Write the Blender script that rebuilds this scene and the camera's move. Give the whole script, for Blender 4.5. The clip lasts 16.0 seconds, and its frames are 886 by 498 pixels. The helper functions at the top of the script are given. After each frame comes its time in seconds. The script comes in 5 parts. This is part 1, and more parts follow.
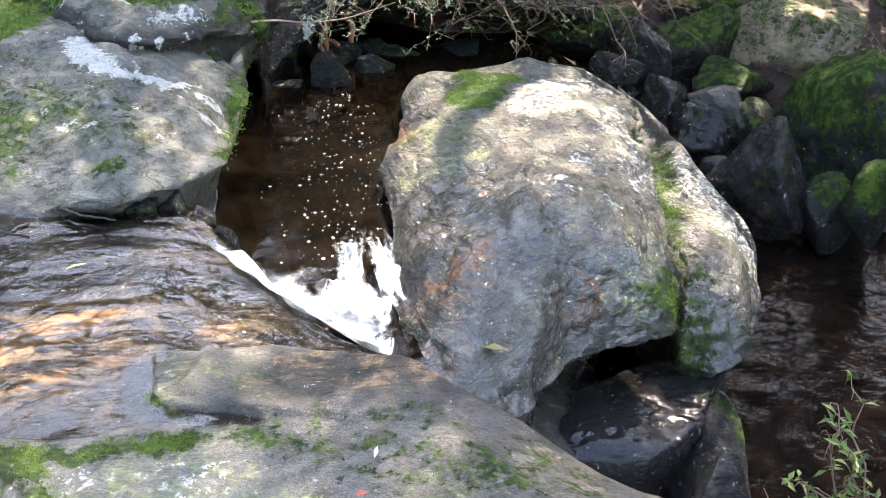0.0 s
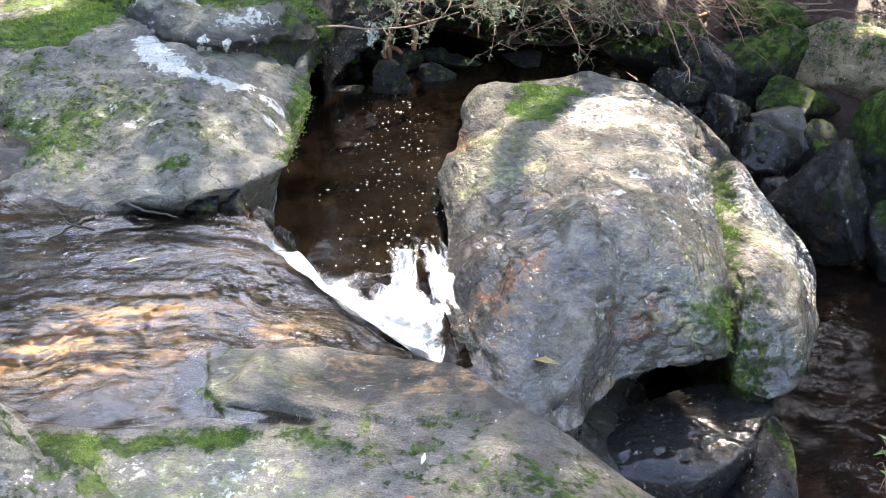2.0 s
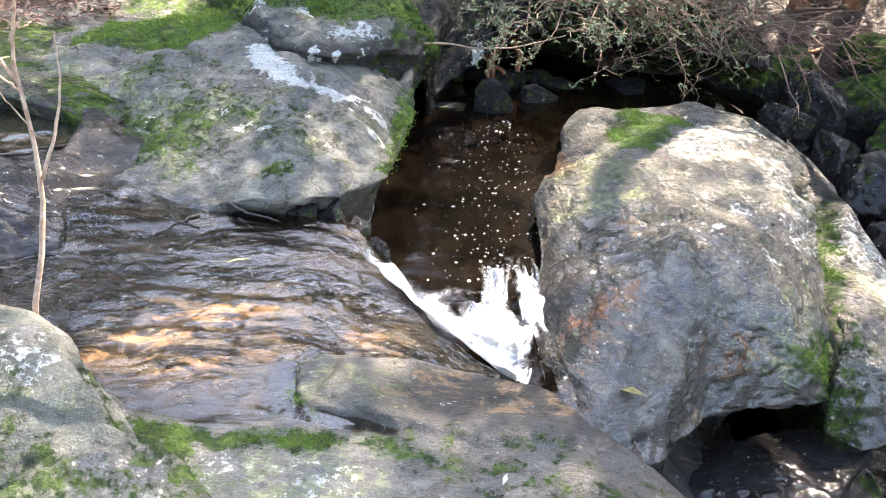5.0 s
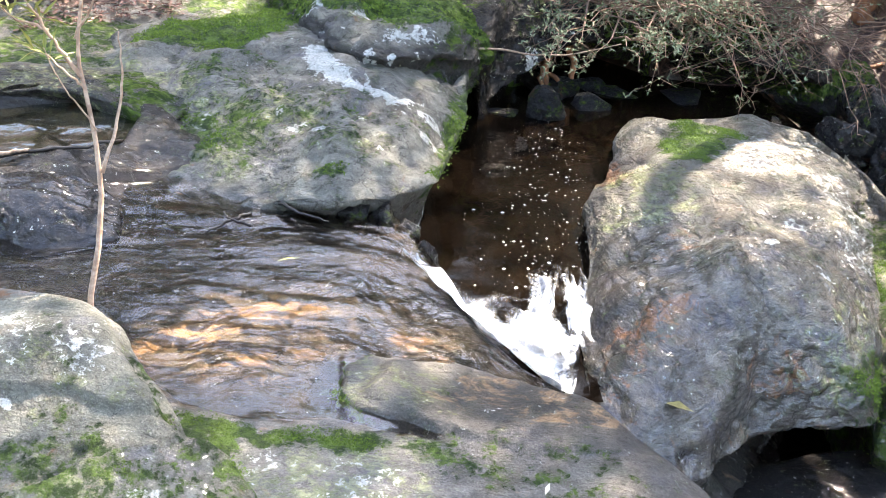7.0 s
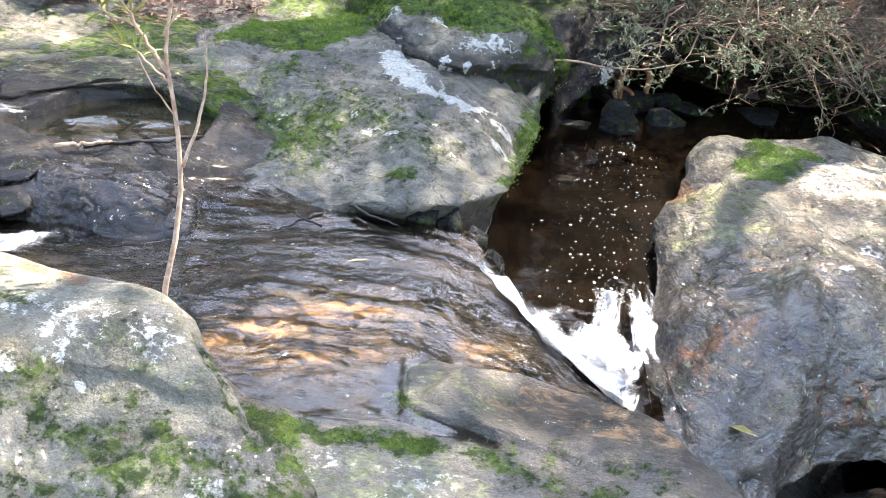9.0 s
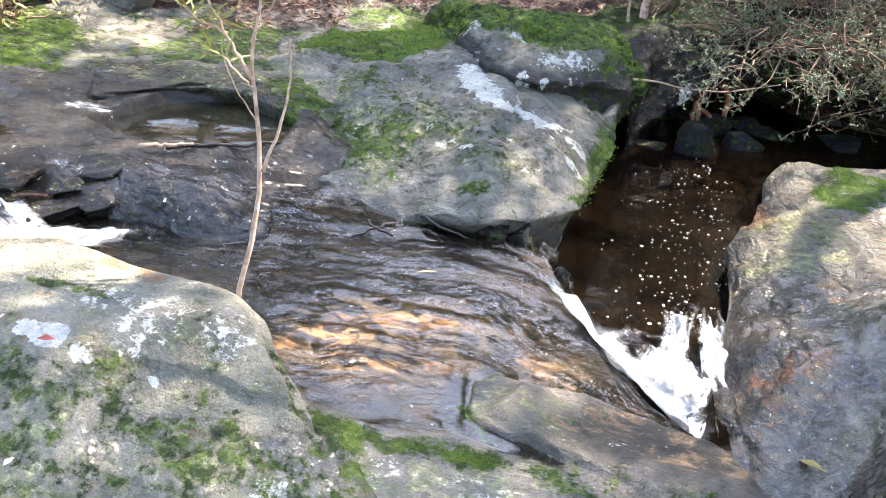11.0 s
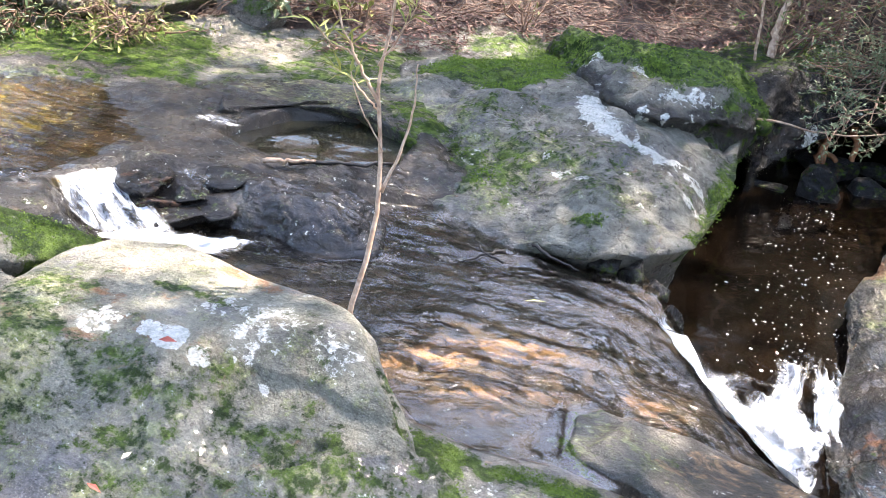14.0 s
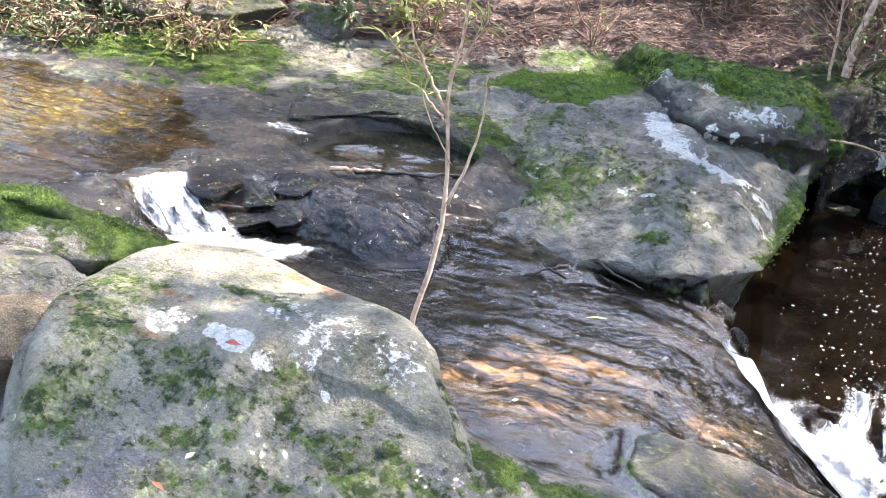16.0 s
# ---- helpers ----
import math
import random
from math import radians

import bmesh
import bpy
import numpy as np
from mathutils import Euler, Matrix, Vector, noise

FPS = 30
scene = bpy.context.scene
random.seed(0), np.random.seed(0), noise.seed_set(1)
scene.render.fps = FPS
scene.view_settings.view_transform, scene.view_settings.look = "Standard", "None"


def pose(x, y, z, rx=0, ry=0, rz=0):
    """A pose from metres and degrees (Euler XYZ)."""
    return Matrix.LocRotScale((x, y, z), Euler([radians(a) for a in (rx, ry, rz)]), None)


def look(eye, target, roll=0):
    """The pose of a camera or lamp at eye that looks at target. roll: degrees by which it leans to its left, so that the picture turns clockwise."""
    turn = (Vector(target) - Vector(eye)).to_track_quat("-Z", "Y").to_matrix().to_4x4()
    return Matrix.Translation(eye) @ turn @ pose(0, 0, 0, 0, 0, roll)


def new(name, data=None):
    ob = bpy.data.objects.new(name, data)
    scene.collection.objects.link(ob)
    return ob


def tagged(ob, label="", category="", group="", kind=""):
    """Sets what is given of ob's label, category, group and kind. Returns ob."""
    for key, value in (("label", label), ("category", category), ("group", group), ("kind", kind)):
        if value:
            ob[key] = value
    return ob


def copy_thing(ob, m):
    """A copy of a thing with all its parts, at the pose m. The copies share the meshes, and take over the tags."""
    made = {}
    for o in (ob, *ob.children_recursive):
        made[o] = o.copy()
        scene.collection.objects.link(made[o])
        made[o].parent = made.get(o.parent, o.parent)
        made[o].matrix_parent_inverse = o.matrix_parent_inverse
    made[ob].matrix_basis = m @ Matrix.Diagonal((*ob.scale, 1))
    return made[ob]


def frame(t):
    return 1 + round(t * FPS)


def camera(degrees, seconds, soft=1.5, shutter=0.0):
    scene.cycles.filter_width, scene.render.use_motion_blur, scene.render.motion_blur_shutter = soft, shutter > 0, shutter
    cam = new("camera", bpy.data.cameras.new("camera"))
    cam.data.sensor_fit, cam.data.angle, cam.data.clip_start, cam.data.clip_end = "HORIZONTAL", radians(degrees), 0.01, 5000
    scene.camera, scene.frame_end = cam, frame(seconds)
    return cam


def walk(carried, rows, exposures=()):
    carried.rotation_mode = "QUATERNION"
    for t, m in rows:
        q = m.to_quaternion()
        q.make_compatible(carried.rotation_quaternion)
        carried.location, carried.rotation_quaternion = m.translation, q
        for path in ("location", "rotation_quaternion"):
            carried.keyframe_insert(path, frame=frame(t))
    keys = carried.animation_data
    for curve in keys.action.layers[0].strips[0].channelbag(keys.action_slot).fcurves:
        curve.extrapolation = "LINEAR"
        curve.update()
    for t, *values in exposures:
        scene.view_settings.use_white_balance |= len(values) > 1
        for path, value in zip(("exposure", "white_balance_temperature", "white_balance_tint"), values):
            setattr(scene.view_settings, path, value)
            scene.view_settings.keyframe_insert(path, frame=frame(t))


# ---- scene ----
# eye, then turn in degrees
PATH = [
    (0.0, 0.077, 0.016, 2.041, 62.84, -1.90, -15.70),
    (0.5, 0.073, 0.014, 2.042, 63.00, -2.16, -14.86),
    (1.0, 0.070, 0.013, 2.044, 63.09, -2.40, -13.86),
    (1.5, 0.067, 0.016, 2.043, 63.16, -2.49, -12.95),
    (2.0, 0.062, 0.014, 2.043, 63.24, -2.77, -11.78),
    (2.5, 0.058, 0.015, 2.042, 63.33, -2.91, -10.76),
    (3.0, 0.054, 0.012, 2.044, 63.60, -2.93, -9.79),
    (3.5, 0.051, 0.009, 2.044, 63.77, -3.19, -8.88),
    (4.0, 0.043, 0.006, 2.044, 63.88, -3.56, -7.47),
    (6.5, 0.021, 0.012, 2.047, 64.00, -4.57, -2.96),
    (7.0, 0.018, 0.011, 2.049, 63.97, -4.71, -1.95),
    (7.5, 0.015, 0.008, 2.048, 63.95, -4.91, -0.92),
    (8.0, 0.010, 0.005, 2.048, 63.91, -5.22, 0.24),
    (8.5, 0.005, 0.003, 2.048, 63.94, -5.38, 1.31),
    (9.0, -0.000, 0.000, 2.050, 64.04, -5.64, 2.74),
    (11.5, -0.022, -0.006, 2.051, 64.48, -6.50, 8.70),
    (12.0, -0.024, -0.010, 2.051, 64.64, -6.66, 10.10),
    (12.5, -0.032, -0.014, 2.052, 64.72, -6.94, 11.55),
    (13.0, -0.035, -0.013, 2.050, 64.86, -6.89, 12.70),
    (13.5, -0.040, -0.016, 2.053, 64.95, -7.00, 13.65),
    (14.0, -0.043, -0.017, 2.055, 65.06, -7.08, 14.81),
    (14.5, -0.045, -0.017, 2.056, 65.16, -7.10, 15.87),
    (15.0, -0.050, -0.018, 2.055, 65.19, -7.19, 16.98),
    (15.5, -0.055, -0.019, 2.053, 65.23, -7.28, 17.88),
    (16.0, -0.060, -0.021, 2.053, 65.29, -7.31, 18.83),
]
cam = camera(50.0, 16.0, soft=0.75)
walk(cam, [(t, pose(*p)) for t, *p in PATH], exposures=[(0.0, 3.1, 7500, 14), (9.0, 3.08, 7500, 14), (13.0, 2.9, 7350, 15.5), (16.0, 2.86, 7200, 15.5)])

# ---- light ----
SUN_EL, SUN_AZ = 52.0, 35.0      # height, and bearing from the y axis towards x
world = bpy.data.worlds.new("world")
scene.world = world
world.use_nodes = True
wn = world.node_tree
sky = wn.nodes.new("ShaderNodeTexSky")
sky.sky_type, sky.sun_disc = "NISHITA", False
sky.sun_elevation, sky.sun_rotation = radians(SUN_EL), radians(SUN_AZ)
wn.links.new(sky.outputs[0], wn.nodes["Background"].inputs[0])
wn.nodes["Background"].inputs[1].default_value = 0.15
sun = new("sun", bpy.data.lights.new("sun", "SUN"))
sun.data.energy, sun.data.angle, sun.data.color = 5.0, radians(0.55), (1.0, 0.95, 0.86)
SUN_DIR = Vector((math.sin(radians(SUN_AZ)) * math.cos(radians(SUN_EL)), math.cos(radians(SUN_AZ)) * math.cos(radians(SUN_EL)), math.sin(radians(SUN_EL))))
sun.matrix_world = look(SUN_DIR * 30, (0, 0, 0))

# ---- noise on arrays of points ----
def hash3(i, j, k, s):
    h = (i * 374761393 + j * 668265263 + k * 2147483647 + s * 1274126177) & 0xFFFFFFFF
    h = ((h ^ (h >> 13)) * 1274126177) & 0xFFFFFFFF
    h = ((h ^ (h >> 16)) * 2246822519) & 0xFFFFFFFF
    return ((h ^ (h >> 15)) & 0xFFFF) / 32767.5 - 1.0


def vnoise(p, s=0):
    p = np.asarray(p, float)
    c = np.floor(p).astype(np.int64)
    f = p - c
    u = f * f * f * (f * (f * 6 - 15) + 10)
    out = 0.0
    for a in (0, 1):
        wa = u[:, 0] if a else 1 - u[:, 0]
        for b in (0, 1):
            wb = u[:, 1] if b else 1 - u[:, 1]
            for d in (0, 1):
                wd = u[:, 2] if d else 1 - u[:, 2]
                out = out + wa * wb * wd * hash3(c[:, 0] + a, c[:, 1] + b, c[:, 2] + d, s)
    return out


def fbm(p, scale, octaves=4, s=0, gain=0.5):
    p = np.asarray(p, float) * scale
    out, amp = np.zeros(len(p)), 1.0
    for o in range(octaves):
        out += amp * vnoise(p + 17.3 * o, s + o)
        p, amp = p * 2.03, amp * gain
    return out


def smooth(a, b, x):
    t = np.clip((x - a) / (b - a), 0, 1)
    return t * t * (3 - 2 * t)


def xyz(x, y, z=0.0):
    return np.stack([x, y, np.zeros_like(x) + z], 1)


def inside(poly, x, y):
    """Signed distance to a closed outline, positive inside."""
    poly = np.asarray(poly, float)
    d2, c = np.full(x.shape, 1e9), np.zeros(x.shape, bool)
    for (ax, ay), (bx, by) in zip(poly, np.roll(poly, -1, 0)):
        ex, ey = bx - ax, by - ay
        t = np.clip(((x - ax) * ex + (y - ay) * ey) / (ex * ex + ey * ey), 0, 1)
        d2 = np.minimum(d2, (x - ax - t * ex) ** 2 + (y - ay - t * ey) ** 2)
        if ay != by:
            c ^= ((ay > y) != (by > y)) & (x < ex * (y - ay) / (by - ay) + ax)
    return np.where(c, 1, -1) * np.sqrt(d2)


# ---- meshes ----
def mesh_of(name, v, f, mat, parent=None, attrs=None, flat=False):
    me = bpy.data.meshes.new(name)
    me.from_pydata([tuple(p) for p in np.asarray(v).tolist()], [], [tuple(q) for q in f])
    if not flat:
        me.polygons.foreach_set("use_smooth", [True] * len(me.polygons))
    for key, values in (attrs or {}).items():
        a = me.attributes.new(key, "FLOAT", "POINT")
        a.data.foreach_set("value", np.asarray(values, dtype=np.float32))
    me.materials.append(mat)
    me.update()
    ob = new(name, me)
    if parent:
        ob.parent = parent
    return ob


def grid_faces(nu, nv, wrap=False):
    f = []
    for i in range(nv - 1):
        for j in range(nu if wrap else nu - 1):
            a, b = i * nu + j, i * nu + (j + 1) % nu
            f.append((a, b, b + nu, a + nu))
    return f


def normals(v, f):
    n = np.zeros_like(v)
    q = np.asarray(f)
    fn = np.cross(v[q[:, 2]] - v[q[:, 0]], v[q[:, 3]] - v[q[:, 1]])
    for k in range(4):
        np.add.at(n, q[:, k], fn)
    return n / np.maximum(np.linalg.norm(n, axis=1), 1e-9)[:, None]


def ring_of(edge, n):
    """A closed outline through the given corners, with n points, a little rounded."""
    e = np.asarray(edge, float)
    p = []
    m = len(e)
    for i in range(m):
        p0, p1, p2, p3 = e[i - 1], e[i], e[(i + 1) % m], e[(i + 2) % m]
        for t in np.linspace(0, 1, 24, endpoint=False):
            cr = 0.5 * ((2 * p1) + (p2 - p0) * t + (2 * p0 - 5 * p1 + 4 * p2 - p3) * t * t + (3 * p1 - p0 - 3 * p2 + p3) * t ** 3)
            p.append(0.4 * cr + 0.6 * (p1 + (p2 - p1) * t))
    p = np.array(p)
    s = np.concatenate([[0], np.cumsum(np.linalg.norm(np.diff(np.vstack([p, p[:1]]), axis=0), axis=1))])
    q = np.linspace(0, s[-1], n, endpoint=False)
    pp = np.vstack([p, p[:1]])
    return np.stack([np.interp(q, s, pp[:, k]) for k in range(3)], 1)


def blobs(v, spots, wobble=0.35, s=3):
    """How far each point lies in any patch: round (x, y, radius, strength), or an outline (strength, softness, corners)."""
    out = np.zeros(len(v))
    n = fbm(v, 4.0, 3, s)
    for q in spots:
        if len(q) == 4:
            x, y, r, k = q
            d = np.hypot(v[:, 0] - x, v[:, 1] - y) / r + wobble * n
            out = np.maximum(out, k * smooth(1.15, 0.55, d))
        else:
            k, soft, poly = q
            d = inside(poly, v[:, 0], v[:, 1]) + 0.7 * soft * n
            out = np.maximum(out, k * smooth(-soft, soft, d))
    return out


def dome(edge, top, foot, power=2.4, n=200, rings=64, skirt=14, under=0.0, rough=0.03, scale=1.6, s=1, layers=0.0, shape=None):
    """A rock: a rounded top over a 3D outline, and sides that go down to foot. under: how far the sides draw in below."""
    e = ring_of(edge, n)
    c = np.asarray(top, float)
    v, r = [], np.concatenate([np.linspace(0.004, 0.7, rings // 2), np.linspace(0.7, 1, rings - rings // 2 + 1)[1:]])
    for t in r:
        q = c + (e - c) * t
        q[:, 2] = e[:, 2] + (c[2] - e[:, 2]) * (1 - t ** power)
        v.append(q)
    out = e - c
    out[:, 2] = 0
    out /= np.linalg.norm(out, axis=1)[:, None]
    for i in range(1, skirt + 1):
        t = i / skirt
        draw = under(e) if callable(under) else np.full(len(e), under)
        q = e + out * (0.03 * math.sin(math.pi * min(1, t * 2.5)) - draw * t ** 0.8)[:, None]
        q[:, 2] = e[:, 2] + (foot - e[:, 2]) * t ** 1.4
        v.append(q)
    v = np.concatenate(v)
    f = grid_faces(n, len(r) + skirt, True)
    if shape is not None:
        v = shape(v)
    nn = normals(v, f)
    d = rough * fbm(v, scale, 5, s, 0.52) - 0.5 * rough * (1 - np.abs(fbm(v, scale * 2.2, 4, s + 31, 0.55))) ** 4
    if layers:
        w = v[:, 2] * 16 + v[:, 0] * 2.0 + 1.2 * fbm(v, 1.2, 2, s + 9)
        d += layers * (np.abs((w % 1.0) - 0.5) - 0.25)
    return v + nn * d[:, None], f


# ---- materials ----
def material(name):
    m = bpy.data.materials.new(name)
    m.use_nodes = True
    t = m.node_tree
    return m, t, t.nodes["Principled BSDF"]


class Net:
    def __init__(self, tree):
        self.t = tree

    def node(self, kind, **kw):
        n = self.t.nodes.new(kind)
        for k, v in kw.items():
            n.inputs[k].default_value = v
        return n

    def link(self, a, b):
        self.t.links.new(a, b)

    def pos(self, scale=(1, 1, 1)):
        c = self.node("ShaderNodeTexCoord")
        m = self.node("ShaderNodeMapping")
        m.inputs["Scale"].default_value = scale
        self.link(c.outputs["Object"], m.inputs["Vector"])
        return m.outputs[0]

    def noise(self, scale, detail=4, rough=0.55, vec=None, distort=0.0):
        n = self.node("ShaderNodeTexNoise", Scale=scale, Detail=detail, Roughness=rough, Distortion=distort)
        self.link(vec or self.pos(), n.inputs["Vector"])
        return n.outputs[0]

    def math(self, op, a, b=None, clamp=False):
        n = self.t.nodes.new("ShaderNodeMath")
        n.operation, n.use_clamp = op, clamp
        for i, x in enumerate((a, b)):
            if x is None:
                continue
            if isinstance(x, (int, float)):
                n.inputs[i].default_value = x
            else:
                self.link(x, n.inputs[i])
        return n.outputs[0]

    def ramp(self, x, lo, hi, a=0.0, b=1.0):
        n = self.t.nodes.new("ShaderNodeMapRange")
        n.interpolation_type = "SMOOTHSTEP"
        for i, q in enumerate((lo, hi, a, b)):
            n.inputs[i + 1].default_value = q
        self.link(x, n.inputs[0])
        return n.outputs[0]

    def mix(self, fac, a, b):
        n = self.t.nodes.new("ShaderNodeMix")
        n.data_type = "RGBA"
        for i, x in ((0, fac), (6, a), (7, b)):
            if isinstance(x, (int, float)):
                n.inputs[i].default_value = x
            elif isinstance(x, tuple):
                n.inputs[i].default_value = (*x, 1)
            else:
                self.link(x, n.inputs[i])
        return n.outputs[2]

    def attr(self, name):
        n = self.t.nodes.new("ShaderNodeAttribute")
        n.attribute_name = name
        return n.outputs["Fac"]

    def bump(self, h, strength, dist, prev=None):
        n = self.node("ShaderNodeBump", Strength=strength, Distance=dist)
        self.link(h, n.inputs["Height"])
        if prev:
            self.link(prev, n.inputs["Normal"])
        return n.outputs[0]


def rock_material(name, a, b, dark, stretch=(1, 1, 1), dry=0.75, relief=1.0, chisel=0.0, cracks=1.0, soak=0.5, rusty=(0.36, 0.16, 0.07), grain=1.0, gloss=0.5, flutes=0.0, tint=0.6):
    """Stone in several tones with grain, pits, cracks and stains, and masks for moss, lichen, algae, rust and wetness."""
    m, t, p = material(name)
    k = Net(t)
    v = k.pos(stretch)
    big, mid, fine = k.noise(1.9, 6, 0.62, v, 0.3), k.noise(7.5, 7, 0.66, v, 0.15), k.noise(70, 5, 0.7)
    small = k.noise(24, 6, 0.7, v, 0.1)
    grit, pit = k.noise(230, 3, 0.7), k.noise(95, 4, 0.75, None, 0.4)
    line = k.math("ABSOLUTE", k.math("SUBTRACT", k.noise(3.2, 6, 0.6, v, 0.4), 0.5))
    crack = k.ramp(line, 0.0, 0.011, cracks, 0)
    line2 = k.math("ABSOLUTE", k.math("SUBTRACT", k.noise(11, 4, 0.6, v, 0.25), 0.5))
    vein = k.math("MULTIPLY", k.ramp(line2, 0.0, 0.035, cracks, 0), k.ramp(big, 0.4, 0.6, 0.15, 1.0))
    col = k.mix(k.ramp(big, 0.4, 0.6), a, b)
    lum = sum(b) / 3
    patch, patch2 = k.noise(4.3, 6, 0.65, v, 0.3), k.noise(5.6, 5, 0.62, k.pos((1.3, 0.9, 1.1)), 0.25)
    col = k.mix(k.ramp(patch, 0.52, 0.64, 0, tint), col, (lum * 0.92, lum * 1.02, lum * 0.62))
    col = k.mix(k.ramp(patch, 0.46, 0.34, 0, tint), col, (lum * 0.98, lum * 0.94, lum * 1.12))
    col = k.mix(k.ramp(patch2, 0.57, 0.68, 0, tint), col, (lum * 1.6, lum * 1.3, lum * 0.95))
    col = k.mix(k.ramp(mid, 0.5, 0.66, 0, 0.8), col, dark)
    col = k.mix(k.ramp(mid, 0.46, 0.34, 0, 0.6), col, tuple(min(1, c * 1.5 + 0.015) for c in a))
    col = k.mix(k.ramp(small, 0.56, 0.68, 0, 0.5), col, tuple(c * 0.55 for c in dark))
    col = k.mix(k.ramp(fine, 0.56, 0.7, 0.0, 0.55), col, tuple(min(1, c * 1.9 + 0.02) for c in a))
    col = k.mix(k.ramp(grit, 0.54, 0.66, 0.0, 0.6 * grain), col, tuple(min(1, c * 2.2 + 0.02) for c in a))
    col = k.mix(k.ramp(grit, 0.46, 0.34, 0.0, 0.6 * grain), col, tuple(c * 0.45 for c in dark))
    col = k.mix(k.ramp(pit, 0.6, 0.68, 0.0, 0.75), col, tuple(c * 0.4 for c in dark))
    col = k.mix(k.math("MULTIPLY", crack, 0.75), col, tuple(c * 0.35 for c in dark))
    col = k.mix(k.math("MULTIPLY", vein, 0.4), col, tuple(c * 0.5 for c in dark))
    pale = k.math("MULTIPLY", k.ramp(k.noise(31, 5, 0.75, v, 0.3), 0.6, 0.68, 0, 0.6), k.ramp(k.noise(2.6, 3, 0.5), 0.42, 0.62))
    col = k.mix(pale, col, tuple(min(0.46, c * 2.3) for c in a))
    dash = k.t.nodes.new("ShaderNodeMapping")
    dash.inputs["Scale"].default_value, dash.inputs["Rotation"].default_value = (1, 2.4, 2.0), (0.3, 0.2, 0.9)
    k.link(v, dash.inputs["Vector"])
    dn = k.noise(15, 3, 0.55, dash.outputs[0], 0.2)
    gap = k.ramp(dn, 0.6, 0.66)
    col = k.mix(k.math("MULTIPLY", gap, 2.2 * chisel), col, tuple(c * 0.45 for c in dark))
    # near-black stain, which also paints shade on the upstream bank
    col = k.mix(k.math("MULTIPLY", k.attr("darkening"), k.ramp(mid, 0.3, 0.6, 1.0, 0.75)), col, (0.05, 0.048, 0.05))
    edge = k.noise(26, 7, 0.75, None, 0.2)
    wet = k.attr("wet")
    col = k.mix(wet, col, k.mix(soak, col, (0.03, 0.024, 0.021)))
    rust = k.ramp(k.math("ADD", k.attr("rust"), k.math("MULTIPLY", k.math("SUBTRACT", k.noise(9, 6, 0.7, v, 0.5), 0.5), 4.0)), 0.45, 1.0, 0, 0.75)
    col = k.mix(rust, col, k.mix(k.ramp(small, 0.4, 0.6), rusty, tuple(c * 0.6 for c in rusty)))
    alg = k.ramp(k.math("ADD", k.attr("algae"), k.math("MULTIPLY", k.math("SUBTRACT", k.math("ADD", k.math("MULTIPLY", edge, 0.6), k.math("MULTIPLY", mid, 0.4)), 0.5), 5.5)), 0.35, 1.1, 0, 0.82)
    col = k.mix(alg, col, k.mix(k.ramp(small, 0.4, 0.62), (0.17, 0.21, 0.07), (0.48, 0.5, 0.26)))
    lich = k.ramp(k.math("ADD", k.attr("lichen"), k.math("MULTIPLY", k.math("SUBTRACT", edge, 0.5), 4.5)), 0.58, 0.74)
    col = k.mix(lich, col, k.mix(k.ramp(fine, 0.42, 0.6), (0.82, 0.82, 0.79), (0.58, 0.6, 0.55)))
    mn = k.noise(42, 6, 0.78)
    moss = k.ramp(k.math("ADD", k.attr("moss"), k.math("MULTIPLY", k.math("SUBTRACT", k.math("ADD", k.math("MULTIPLY", mn, 0.35), k.math("ADD", k.math("MULTIPLY", k.noise(17, 5, 0.7), 0.4), k.math("MULTIPLY", mid, 0.25))), 0.5), 6.0)), 0.4, 0.8)
    mcol = k.mix(k.ramp(k.noise(13, 5, 0.65), 0.42, 0.6), (0.036, 0.075, 0.014), (0.14, 0.225, 0.04))
    mcol = k.mix(k.ramp(mn, 0.5, 0.66, 0, 0.8), mcol, (0.022, 0.034, 0.008))
    col = k.mix(moss, col, mcol)
    k.link(col, p.inputs["Base Color"])
    rough = k.math("SUBTRACT", k.ramp(mid, 0.3, 0.7, dry - 0.1, dry + 0.12), k.math("MULTIPLY", wet, 0.42))
    rough = k.math("MAXIMUM", k.math("ADD", rough, k.math("MULTIPLY", k.math("SUBTRACT", small, 0.5), 0.35)), k.math("MULTIPLY", k.math("MAXIMUM", moss, lich), 0.9))
    k.link(k.math("MAXIMUM", rough, 0.12), p.inputs["Roughness"])
    k.link(k.math("MULTIPLY", k.math("MULTIPLY", wet, k.math("SUBTRACT", 1.0, k.math("MAXIMUM", k.math("MAXIMUM", moss, lich), k.math("MULTIPLY", k.attr("darkening"), 0.75)), True)), 1.6 * gloss), p.inputs["Coat Weight"])
    p.inputs["Coat Roughness"].default_value = 0.08
    p.inputs["Coat IOR"].default_value = 1.65
    k.link(k.math("MULTIPLY", gloss, k.math("SUBTRACT", 1.0, k.math("MULTIPLY", k.attr("darkening"), 0.64))), p.inputs["Specular IOR Level"])
    h = k.math("ADD", k.math("MULTIPLY", mid, 0.55), k.math("ADD", k.math("MULTIPLY", small, 0.6), k.math("ADD", k.math("MULTIPLY", fine, 0.34), k.math("MULTIPLY", pit, -0.22))))
    h = k.math("SUBTRACT", h, k.math("MULTIPLY", k.ramp(dn, 0.52, 0.66), 2.0 * chisel))
    h = k.math("SUBTRACT", h, k.math("ADD", k.math("MULTIPLY", crack, 0.22), k.math("MULTIPLY", vein, 0.05 + chisel)))
    n1 = k.bump(grit, 0.6, 0.006 * relief * grain, k.bump(h, 1.0, 0.05 * relief))
